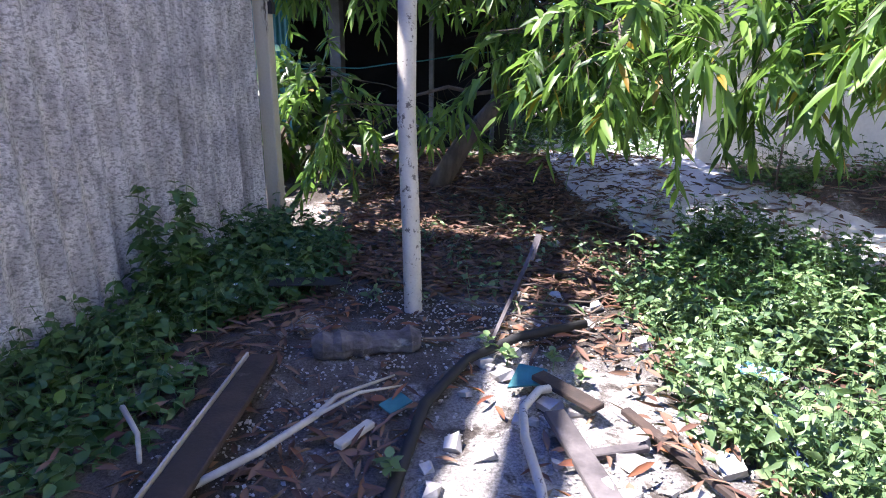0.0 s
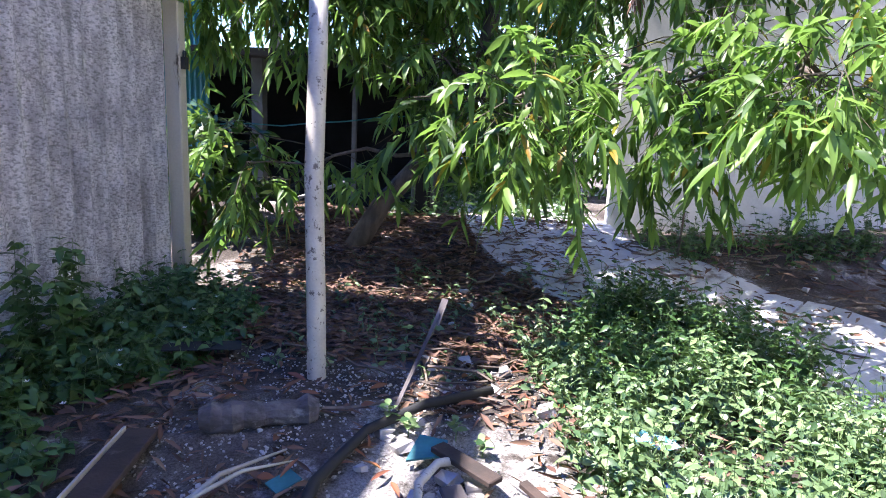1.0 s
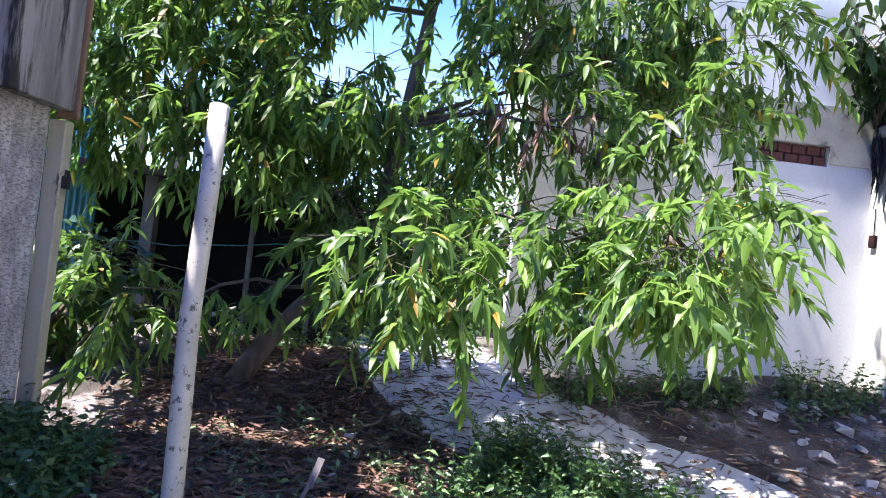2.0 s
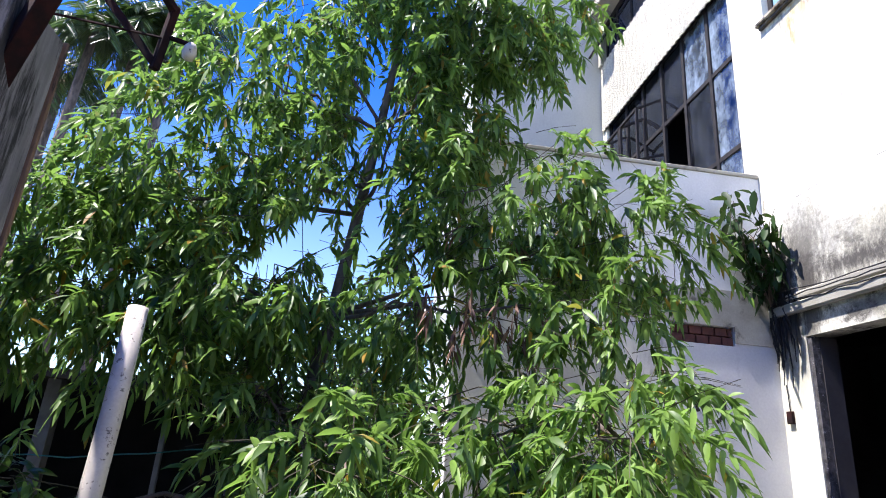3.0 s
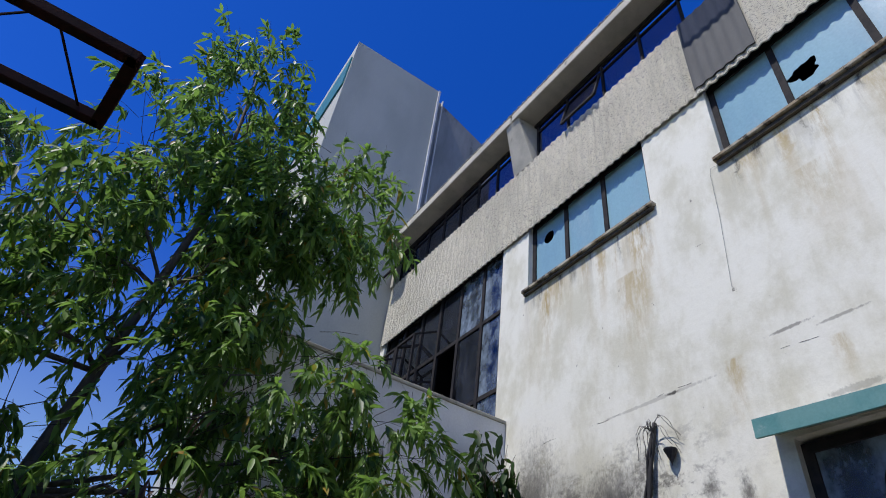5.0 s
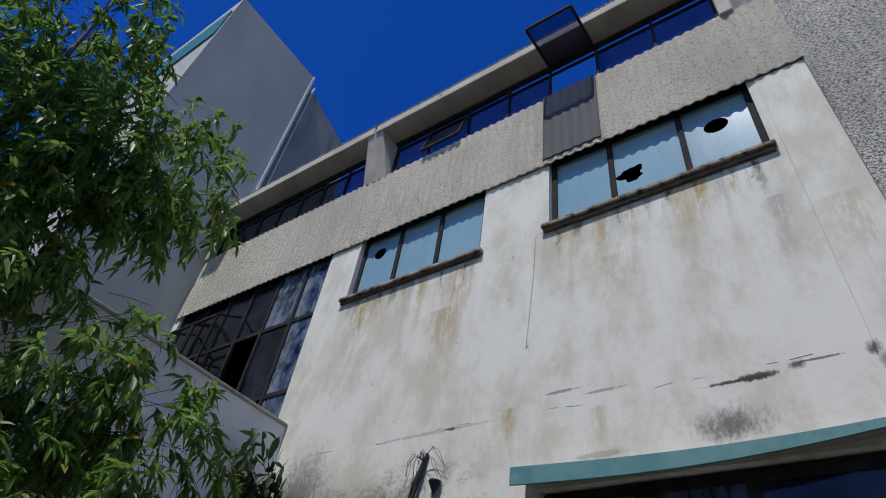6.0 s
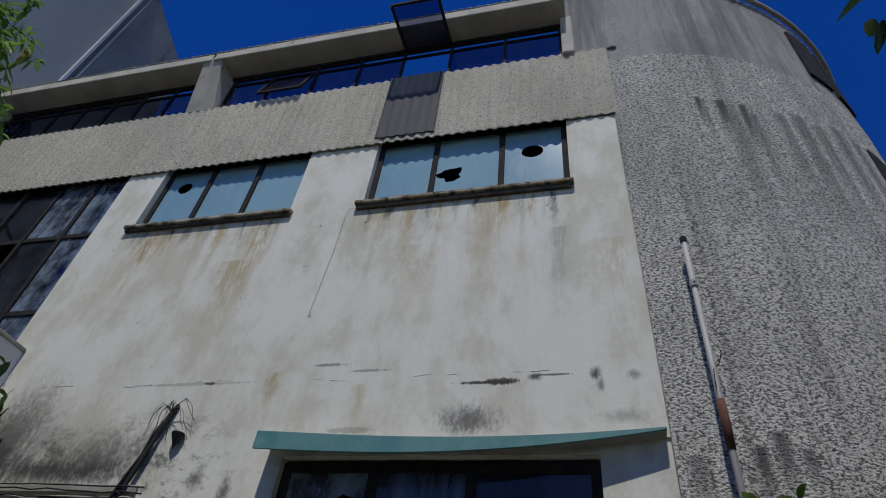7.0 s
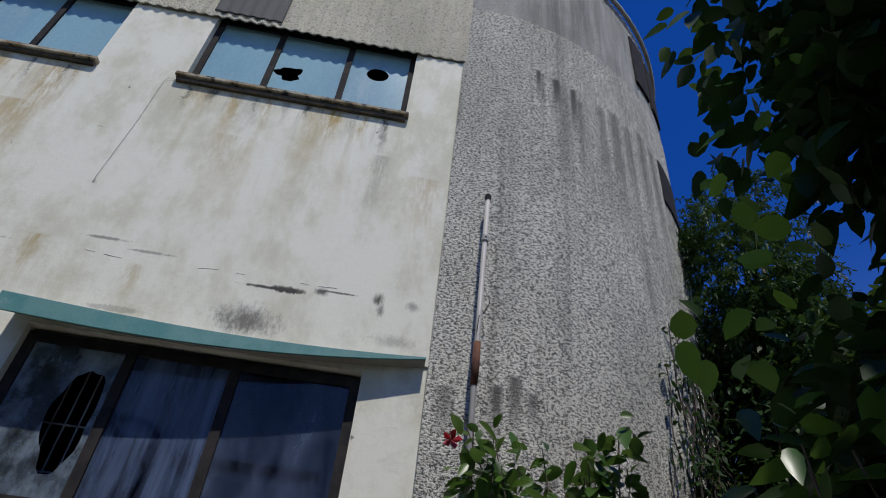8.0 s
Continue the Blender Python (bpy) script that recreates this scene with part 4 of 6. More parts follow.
for i in range(len(CL) - 1):
    for j in range(2):
        s0, s1 = i + j * 0.5 + 0.006, i + j * 0.5 + 0.494
        g = Geo()
        K = 6
        for k in range(K + 1):
            c, nrm = path_at(s0 + (s1 - s0) * k / K - (1e-6 if k == K else 0))
            for w in (-0.9, -0.3, 0.3, 0.9):
                ww = w * (1 + 0.03 * math.sin(7 * k + i * 3 + 5 * w))
                p = c + nrm * ww
                g.v.append((p.x, p.y, gz(p.x, p.y) + 0.05 + 0.008 * math.sin(5 * p.x) * math.sin(6 * p.y)))
        top = len(g.v)
        g.v += [(x, y, z - 0.12) for x, y, z in g.v]
        for k in range(K):
            for w in range(3):
                a = k * 4 + w
                g.f.append((a, a + 1, a + 5, a + 4))
            g.f += [(k * 4, k * 4 + 4, top + k * 4 + 4, top + k * 4), (k * 4 + 3, top + k * 4 + 3, top + k * 4 + 7, k * 4 + 7)]
        g.f += [(0, top, top + 1, 1), (1, top + 1, top + 2, 2), (2, top + 2, top + 3, 3)]
        e = K * 4
        g.f += [(e, e + 1, top + e + 1, top + e), (e + 1, e + 2, top + e + 2, top + e + 1), (e + 2, e + 3, top + e + 3, top + e + 2)]
        part("slab", g, M_SLAB, path)

# ---- corrugated shed with its post, board and steel frame ----
SX = -2.85
shed = thing("corrugated_shed", "shed clad in rough grey corrugated fibre cement", "shed")
g = Geo()
ny = int(8.05 / 0.19 * 8)
for z_at in ("lo", "hi"):
    for i in range(ny + 1):
        y = -3 + 8.05 * i / ny
        w = 0.027 * math.cos(2 * math.pi * y / 0.19) + 0.004 * math.cos(6 * math.pi * y / 0.19)
        z = -0.2 if z_at == "lo" else max(4.3, 4.6 + 0.25 * (y - 2.95))
        g.v.append((SX + w, y, z))
m = ny + 1
g.f += [(i, i + 1, m + i + 1, m + i) for i in range(ny)]
cl = part("cladding", g, M_SHEET, shed, "rough grey corrugated sheet")
sol = cl.modifiers.new("thickness", "SOLIDIFY")
sol.thickness = 0.015
part("end_wall", Geo().box(-7.5, SX - 0.03, 4.93, 5.02, -0.2, 4.9), M_DARK, shed)
part("back_wall", Geo().box(-7.5, -7.4, -3, 4.9, -0.2, 4.4), M_DARK, shed)
part("roof", Geo().add([(-7.6, -3.1, 4.22), (SX - 0.06, -3.1, 4.22), (SX - 0.06, 5.0, 5.05), (-7.6, 5.0, 5.05), (-7.6, -3.1, 4.3), (SX - 0.06, -3.1, 4.3), (SX - 0.06, 5.0, 5.12), (-7.6, 5.0, 5.12)],
                       [(0, 3, 2, 1), (4, 5, 6, 7), (0, 1, 5, 4), (1, 2, 6, 5), (2, 3, 7, 6), (3, 0, 4, 7)]), M_CONC, shed)
gb = Geo()
gb.box(SX + 0.025, SX + 0.16, 4.3, 5.055, 2.62, 5.1)
part("barge_board", gb, surf("silvered_timber", (0.36, 0.34, 0.36), (0.2, 0.19, 0.2), 5, 0.9, 0.6, 50, 0.006, (1, 1, 0.12), (0.03, 0.028, 0.03), 4.5, (0.48, 0.6)), shed, "dark grey rotting timber board", bevel=0.008)
gb = Geo().box(SX + 0.02, SX + 0.19, 5.06, 5.1, 2.56, 5.12)
part("edge_batten", gb, surf("split_brown_timber", (0.34, 0.2, 0.12), (0.2, 0.12, 0.08), 6, 0.9, 0.6, 50, 0.006, (1, 1, 0.15), (0.05, 0.035, 0.03), 6, (0.56, 0.66)), shed, "brown splintered edge batten", bevel=0.008)
gp = Geo()
gp.box(SX - 0.03, SX + 0.11, 5.06, 5.17, 0.0, 2.55)
part("corner_post", gp, M_CREAM, shed, "flaking cream painted timber post", bevel=0.01)
gl_ = Geo().box(SX + 0.11, SX + 0.15, 5.08, 5.14, 2.0, 2.1)
gl_.tube([(SX + 0.13, 5.09, 2.1), (SX + 0.13, 5.1, 2.15), (SX + 0.13, 5.13, 2.15), (SX + 0.13, 5.13, 2.1)], 0.008, 6)
part("padlock", gl_, M_BLACK, shed, "rusty black padlock")

steel = thing("steel_frame", "rusty dark steel lattice frame projecting over the yard", "steel frame")
def steel_bar(p, q, w=0.115, name="beam"):
    part(name, Geo().bar(p, q, w, w), M_RUST, steel, bevel=0.008)


steel_bar((-4.6, 4.08, 6.0), (-0.76, 4.08, 6.0))
steel_bar((-4.6, 5.0, 6.0), (-0.93, 5.0, 6.0))
steel_bar((-0.78, 4.03, 6.0), (-0.95, 5.05, 6.0))
# next two beams are unseen, added to cast shadow bands on the ground
steel_bar((-3.18, 0.6, 6.0), (-3.18, 4.0, 6.0), 0.2)
steel_bar((-3.62, 0.9, 6.0), (-3.5, 4.0, 6.0), 0.1)
steel_bar((-2.55, 4.0, 6.0), (-2.55, 5.0, 6.0), 0.07)
steel_bar((-2.85, 4.6, 4.2), (-1.95, 3.95, 6.3), 0.15, "strut")
steel_bar((-2.3, 4.0, 6.05), (-1.78, 4.9, 5.5), 0.07, "strut")
steel_bar((-1.78, 4.9, 5.55), (-1.85, 4.95, 4.9), 0.07, "strut")
steel_bar((-1.85, 4.95, 4.95), (-2.75, 5.0, 5.98), 0.07, "strut")
steel_bar((-3.4, 4.6, 4.9), (-3.4, 4.6, 6.5), 0.1, "post")
steel_bar((-2.9, 4.9, 4.95), (-2.9, 4.9, 6.0), 0.07, "post")
for p, q in (((-2.55, 5, 6), (-1.5, 4.08, 6)), ((-1.4, 4.08, 6.01), (-1.12, 5, 6.01)), ((-4.4, 4, 6.02), (-3.4, 5, 6.02)), ((-3.4, 4, 6.03), (-2.6, 5, 6.03)), ((-2.4, 4.0, 6.0), (-3.4, 4.6, 6.5)), ((-1.8, 4.9, 5.2), (-2.9, 4.9, 5.3)), ((-4.0, 5.0, 6.0), (-2.9, 4.9, 5.1))):
    part("tie_rod", Geo().tube([p, q], 0.012, 5), M_RUST, steel)

lamp = thing("bulkhead_lamp", "small white lamp on the end of the steel frame", "lamp")
part("globe", Geo().tube([(-1.59, 4.93, 5.03), (-1.59, 4.93, 5.05), (-1.585, 4.93, 5.1), (-1.58, 4.93, 5.16), (-1.575, 4.93, 5.2)], [0.02, 0.05, 0.065, 0.055, 0.035], 12), M_PVCW, lamp, "white glass globe", smooth=True)
part("bracket", Geo().bar((-1.575, 4.93, 5.19), (-1.8, 4.93, 5.24), 0.035, 0.03), M_RUST, lamp)

# ---- pipe pole ----
pole = thing("pipe_pole", "chalky white plastic pipe standing upright in the soil", "pole", (-0.98, 3.5, 0.0))
g = Geo()
pp = [Vector((0, 0, -0.25)), Vector((-0.04, 0.08, 0.5)), Vector((-0.11, 0.22, 1.3)), Vector((-0.14, 0.36, 2.0)), Vector((-0.17, 0.46, 2.6))]
g.tube(pp, 0.06, 20, cap=False)
n0 = len(g.v)
g.tube(pp[3:], 0.052, 20, cap=False)
ring = 4 * 20
g.f += [(ring + j, ring + (j + 1) % 20, n0 + 20 + (j + 1) % 20, n0 + 20 + j) for j in range(20)]
part("pipe", g, M_PVCW, pole, smooth=True)

# ---- dark lean-to at the back of the yard ----
lean = thing("lean_to", "dark open lean-to behind the tree with a teal sheet side", "shed")
part("roof", Geo().box(-7.5, -0.9, 7.7, 12.2, 2.4, 2.5), M_LEANSHADE, lean)
part("back_wall", Geo().box(-7.5, -0.9, 12.0, 12.2, 0, 2.4), M_LEANSHADE, lean)
part("side_wall", Geo().box(-7.5, -7.35, 7.8, 12.0, 0, 2.4), M_LEANSHADE, lean)
part("side_wall", Geo().box(-1.1, -0.9, 7.8, 12.0, 0, 2.4), M_LEANSHADE, lean)
part("teal_sheet", corrugated(-0.3, 0.42, -1.6, 1.5, 0.0, 0.08, 0.01), M_TEALSHEET, lean, "teal corrugated metal sheet")
ts = lean.children[-1]
ts.location, ts.rotation_euler = (-4.35, 8.05, 1.7), (0, 0, radians(90))
for x, w in ((-3.35, 0.16), (-2.0, 0.06), (-1.15, 0.08)):
    part("post", Geo().box(x - w / 2, x + w / 2, 8.0, 8.0 + w, 0.2, 2.4), M_GREYPOST, lean, "grey steel post", bevel=0.006)
for z0, z1 in ((1.4, 1.5),):
    part("cable", Geo().tube(wander((-4.8, 7.9, z0), (-1.2, 7.9, z1 + 0.25), 8, 0.03), 0.008, 6), M_TEALSHEET, lean)
# floor added near black so that the soil inside looks unlit
part("floor_slab", Geo().box(-7.4, -1.12, 8.3, 11.98, 0.3, 0.62), M_LEANSHADE, lean)
part("board", Geo().bar((-2.6, 7.2, 0.62), (-1.9, 7.35, 0.9), 0.22, 0.03), M_PVCW, lean, "pale board lying askew")

# ---- the tree ----
TREE = thing("willowy_tree", "slender tree with drooping narrow green leaves", "tree", (0, 0, 0))
trunk_line = [(-1.62, 6.34, 0.1), (-1.25, 6.4, 0.75), (-0.75, 6.45, 1.35), (-0.3, 6.5, 2.0), (-0.12, 6.55, 3.2), (0.02, 6.6, 4.4), (0.15, 6.6, 5.5), (0.25, 6.6, 6.5), (0.2, 6.6, 7.7), (0.1, 6.6, 9.0), (0.0, 6.6, 10.2)]
part("trunk", Geo().tube(trunk_line, [0.13, 0.11, 0.095, 0.085, 0.075, 0.065, 0.055, 0.045, 0.032, 0.02, 0.008], 10), M_BARK, TREE, smooth=True)
# clumps: centre, radii, sprays, and where the limb leaves the trunk
CLUMPS = [((0.15, 6.6, 8.7), (0.95, 1.0, 1.45), 200, 7), ((-0.7, 6.5, 7.2), (0.65, 0.9, 0.9), 85, 6), ((1.55, 6.3, 7.5), (1.15, 0.9, 1.1), 215, 6),
          ((0.45, 6.5, 6.0), (1.4, 1.0, 1.2), 235, 5), ((-1.9, 6.4, 5.0), (1.15, 1.0, 0.9), 150, 5), ((-2.5, 6.5, 3.6), (1.4, 0.9, 0.9), 190, 4),
          ((-0.75, 6.2, 3.6), (1.3, 0.9, 1.0), 170, 4), ((1.6, 5.9, 4.7), (1.25, 0.9, 0.85), 140, 4), ((2.95, 6.0, 4.35), (0.95, 0.8, 0.65), 110, 4),
          ((2.15, 4.7, 2.25), (0.9, 0.65, 0.6), 84, 3), ((0.3, 3.9, 1.72), (0.33, 0.35, 0.32), 20, 3), ((-0.1, 5.2, 1.8), (0.8, 0.5, 0.42), 58, 3),
          ((-2.4, 5.6, 1.2), (0.26, 0.25, 0.7), 15, 2), ((0.25, 6.9, 2.7), (0.7, 0.4, 1.0), 55, 3), ((-3.2, 6.3, 4.1), (0.8, 0.9, 0.7), 80, 5), ((1.9, 3.9, 2.05), (0.5, 0.35, 0.25), 22, (2.05, 4.7, 2.2)),
          ((-0.6, 5.9, 2.3), (0.7, 0.5, 0.5), 60, 3), ((1.0, 5.6, 3.3), (1.0, 0.7, 0.8), 50, 4), ((0.0, 6.2, 4.8), (1.2, 0.8, 0.8), 110, 5),
          ((-1.4, 6.3, 6.0), (0.9, 0.9, 0.7), 90, 6), ((2.5, 5.5, 3.4), (0.85, 0.6, 0.5), 45, 4), ((0.9, 6.4, 7.1), (0.9, 0.8, 0.8), 125, 6), ((-1.7, 6.0, 3.0), (1.0, 0.6, 0.5), 70, 4),
          ((-2.9, 6.2, 3.0), (0.7, 0.5, 0.5), 45, 4), ((1.3, 4.6, 2.0), (0.6, 0.5, 0.5), 50, (1.75, 4.85, 2.15)),
          ((-2.4, 6.9, 4.5), (1.0, 0.7, 0.6), 80, 5)]
sets, twigs = [], Geo()
for (c, r, count, k) in CLUMPS:
    count = int(count * 0.82)
    root = Vector(trunk_line[k] if isinstance(k, int) else k)
    limb = wander(root, c, 6, 0.07)
    part("limb", Geo().tube(limb, [0.03, 0.025, 0.021, 0.017, 0.013, 0.009, 0.005], 6), M_BARK, TREE, smooth=True)
    subs = []
    for s in range(6):
        d = rand_dirs(1)[0] * np.array(r) * 0.85
        subs.append(np.array(c) + d)
        twigs.tube(wander(limb[3 + s % 4], subs[-1], 3, 0.05), [0.007, 0.006, 0.005, 0.003], 4, cap=False)
    d = rand_dirs(count)
    rad = rng.uniform(0.25, 1.0, count)[:, None] ** 0.5
    tips = np.array(c) + d * np.array(r) * rad
    near = np.array([subs[int(i)] for i in rng.integers(0, 6, count)])
    tips = tips * 0.8 + near * 0.2
    on = rng.integers(2, 6, 14)
    tips = np.concatenate([tips, np.array([limb[i].lerp(limb[i + 1], rng.uniform()) for i in on])])
    d = np.concatenate([d, rand_dirs(14)])
    # the trunk's own length stays bare of leaves
    bole = np.interp(tips[:, 2], [q[2] for q in trunk_line], [q[0] for q in trunk_line])
    keep = (np.abs(tips[:, 0] - bole) > 0.24) | (tips[:, 2] < 2.0) | (tips[:, 2] > 7.0) | (rng.uniform(size=len(tips)) < 0.25)
    tips, d = tips[keep], d[keep]
    cloud, lines = spray_leaves(tips, d * 0.8, 18, 0.165, 0.046, 0.4, 1.1, 0.45, 0.5, (0.5, 1.0, 0.75))
    sets.append(cloud)
    twig_geo(lines, 0.004, twigs)
tagged(part("branchlet", twigs, M_TWIG, TREE), kind="stuff")
tagged(part("crown", leaves_mesh("crown", sets), M_LEAF, TREE, "drooping narrow green leaves"), kind="stuff")
d = rand_dirs(15)
withered, lines = spray_leaves(np.array((1.35, 5.6, 3.55)) + d * np.array((0.55, 0.35, 0.5)), d * 0.5, 16, 0.13, 0.03, 0.4, 0.8, 0.8, 0.35)
tagged(part("withered_leaves", leaves_mesh("withered_leaves", [withered]), M_DEAD, TREE, "withered brown leaves"), kind="stuff")

# ---- thicket that closes the yard behind the tree ----
thicket = thing("thicket", "dense dark thicket behind the yard", "bushes")
P, D = [], []
for c, r, k in (((0.2, 11.0, 1.6), (1.3, 0.8, 1.6), 1500), ((2.2, 11.4, 2.0), (1.5, 0.8, 2.2), 1600), ((-0.6, 12.9, 2.6), (1.8, 0.7, 2.4), 1500), ((-3.3, 6.5, 1.0), (0.8, 0.5, 0.8), 800), ((0.1, 9.6, 0.9), (0.7, 0.4, 0.7), 500), ((0.4, 12.6, 3.6), (1.6, 0.7, 1.7), 1900), ((-2.6, 13.0, 3.4), (1.9, 0.7, 1.5), 1700)):
    part("stem", Geo().tube(wander((c[0], c[1], 0.3), c, 4, 0.1), [0.06, 0.05, 0.04, 0.03, 0.02], 6), M_BARK, thicket)
    d = rand_dirs(k)
    P.append(np.array(c) + d * np.array(r) * rng.uniform(0.2, 1.0, k)[:, None] ** 0.5)
    D.append(d * 0.6 + rng.normal(size=(k, 3)) * 0.6 + np.array([0, 0, -0.3]))
P, D = np.concatenate(P), np.concatenate(D)
s = 0.17 * rng.uniform(0.6, 1.3, len(P))
tagged(part("crown", leaves_mesh("crown", [leaf_cloud(P, D, s, s * 0.5, 0.3, (0.6, 1.0, 0.7), 0.1)]), M_BROAD, thicket), kind="stuff")

# ---- palms in the distance ----
def palm(x, y, h, seed):
    r = np.random.default_rng(seed)
    ob = thing("palm_tree", "tall distant palm with dark feathery fronds", "palm", (x, y, 0), "distant palms")
    part("trunk", Geo().tube([(0, 0, -0.3), (0.1, 0, h * 0.5), (0.25, 0.1, h)], [0.24, 0.19, 0.15], 8), M_BARK, ob, smooth=True)
    P, D = [], []
    for k in range(24):
        a, up = 2 * math.pi * k / 24 + r.uniform(-0.2, 0.2), r.uniform(-0.3, 1.1)
        base = Vector((0.25, 0.1, h))
        line = []
        for s in range(15):
            t = s / 14
            line.append(base + Vector((math.cos(a), math.sin(a), 0)) * 2.6 * t * math.cos(up * 0.7) + Vector((0, 0, 2.4 * t * math.sin(up) - 2.1 * t * t)))
        part("frond_stem", Geo().tube(line[::2], 0.025, 4), M_PALM, ob)
        for s in range(2, 15):
            d = (line[s] - line[s - 1]).normalized()
            side = d.cross(Vector((0, 0, 1))).normalized()
            for sg in (-1, 1):
                for rep in range(3):
                    P.append(line[s - 1].lerp(line[s], rep / 3))
                    D.append(side * sg + d * 0.6 + Vector((0, 0, -0.35)))
    n = len(P)
    part("fronds", leaves_mesh("fronds", [leaf_cloud(np.array(P), np.array(D), np.full(n, 0.75), np.full(n, 0.06), 0.3)]), M_PALM, ob)


palm(-10.3, 21.9, 17.6, 3)
palm(-11.7, 21.3, 16.6, 5)
palm(-9.0, 22.4, 18.6, 8)
palm(-13.8, 24.0, 16.0, 8)

# ---- weeds ----
def weed_patch(name, spots, heights, lean, size, mat, label, nodes=5):
    """Many upright weeds with paired oval leaves, too many to count."""
    P, D, L, W, g = [], [], [], [], Geo()
    for (x, y), h in zip(spots, heights):
        z = gz(x, y)
        ln = np.array([*(rng.normal(size=2) * lean), 1.0])
        k = max(2, int(nodes * h / 0.3))
        tw = rng.uniform(0, 6.28)
        for i in range(k):
            t = (i + 0.6) / k
            p = np.array([x, y, z]) + ln * h * t
            for s in (0, 1):
                a = tw + i * 1.57 + s * 3.14
                P.append(p)
                D.append((math.cos(a), math.sin(a), rng.uniform(-0.5, 0.8)))
                sz = size * (1.1 - 0.5 * t) * rng.uniform(0.5, 1.4)
                L.append(sz)
                W.append(sz * rng.uniform(0.42, 0.62))
        g.tube([(x, y, z - 0.03), tuple(np.array([x, y, z]) + ln * h)], [0.003, 0.0015], 3, cap=False)
    ob = tagged(new(name), label, "weeds", kind="stuff")
    part("leaves", leaves_mesh("leaves", [leaf_cloud(np.array(P), np.array(D, float), np.array(L), np.array(W), 0.3, (0.75, 1.0, 0.5), 0.16)]), mat, ob)
    part("stem", g, M_WEED, ob)
    return ob


def spots_in(n, inside, x0, x1, y0, y1):
    out = []
    while len(out) < n:
        x, y = rng.uniform(x0, x1), rng.uniform(y0, y1)
        if rng.uniform() < inside(x, y):
            out.append((x, y))
    return out


def right_patch(x, y):
    d = ((x - 1.5 + 0.12 * (y - 3.5)) / 1.15) ** 2 + ((y - 3.5) / 1.75) ** 2 + 0.35 * math.sin(3 * x + 2 * y) * math.sin(2.3 * y)
    return 1.0 if d < 0.8 else (0.25 if d < 1.05 else 0)


sp = spots_in(2300, lambda x, y: right_patch(x, y) * (0.25 + 0.75 * (math.sin(5.1 * x + 1.3 * y) + math.sin(4.3 * y - 2.2 * x + 1) > -0.3)), 0.2, 3.3, 1.7, 5.5)
rise = lambda x, y: 0.07 + 0.22 * rng.uniform() ** 1.4 + 0.16 * (math.sin(4.7 * x + 2) * math.sin(3.9 * y) > 0) + 0.07 * max(0, y - 3)
# weeds further back take the dark leaf, tree shade put into their colour
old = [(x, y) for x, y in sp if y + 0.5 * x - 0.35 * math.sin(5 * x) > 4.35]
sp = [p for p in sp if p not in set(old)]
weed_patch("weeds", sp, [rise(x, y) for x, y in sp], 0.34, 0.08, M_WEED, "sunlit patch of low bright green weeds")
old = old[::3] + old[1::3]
weed_patch("weeds", old, [rise(x, y) for x, y in old], 0.34, 0.085, M_WEEDSHADE, "weeds behind the bright patch, coloured dark for tree shade")


def left_patch(x, y):
    w = 0.75 + 0.35 * math.sin(1.7 * y + 1) if y > 2.5 else 1.05
    return max(0.0, 1 - ((x + 2.75) / w) ** 4) if y < 5 else 0


sp = spots_in(1350, left_patch, -2.78, -1.5, 0.6, 4.9)
weed_patch("weeds", sp, [(0.14 + 0.4 * rng.uniform() ** 1.5 * max(0.25, (-1.6 - x) / 1.2)) * min(1.0, max(0.35, (y - 1.4) / 1.6)) for x, y in sp], 0.3, 0.105, M_WEEDSHADE, "green weeds along the shed wall, coloured dark for its shade")
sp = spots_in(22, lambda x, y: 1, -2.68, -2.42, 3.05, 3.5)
weed_patch("tall_weed", sp, [0.45 + 0.5 * rng.uniform() for _ in sp], 0.07, 0.13, M_WEEDSHADE, "tall leafy weed against the shed wall", 5)
sp = spots_in(420, lambda x, y: 1 if abs(y - 6.9) < 0.25 + 0.2 * math.sin(4 * x) or rng.uniform() < 0.1 else 0, 1.6, 5.7, 6.2, 7.35)
weed_patch("weeds", sp, [0.1 + 0.4 * rng.uniform() ** 2 for _ in sp], 0.25, 0.08, M_WEEDSHADE, "weeds along the foot of the white wall")
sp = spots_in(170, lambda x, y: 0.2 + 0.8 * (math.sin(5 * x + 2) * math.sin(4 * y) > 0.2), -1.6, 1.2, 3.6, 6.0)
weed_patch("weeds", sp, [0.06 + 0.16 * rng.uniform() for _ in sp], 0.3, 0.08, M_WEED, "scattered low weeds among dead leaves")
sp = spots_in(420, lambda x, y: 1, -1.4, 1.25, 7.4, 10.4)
weed_patch("weeds", sp, [0.1 + 0.35 * rng.uniform() ** 1.5 for _ in sp], 0.3, 0.1, M_WEEDSHADE, "shaded weeds at the back of the yard")
sp = spots_in(70, lambda x, y: 1, 4.4, 5.8, 4.8, 7.0)
weed_patch("weeds", sp, [0.05 + 0.15 * rng.uniform() for _ in sp], 0.3, 0.06, M_WEED, "sparse weeds before the loading opening")

# ---- litter of dead leaves, gravel ----
def scatter_dead(n, x0, x1, y0, y1, dens, lift=0.0):
    s = np.array(spots_in(n, dens, x0, x1, y0, y1))
    P = np.c_[s, ground_z(s[:, 0], s[:, 1]) + rng.uniform(0.008, 0.05, n) + lift]
    a = rng.uniform(0, 6.28, n)
    D = np.c_[np.cos(a), np.sin(a), rng.normal(0, 0.18, n)]
    return leaf_cloud(P, D, rng.uniform(0.08, 0.18, n), rng.uniform(0.016, 0.035, n), 0.05, fold=0.25)


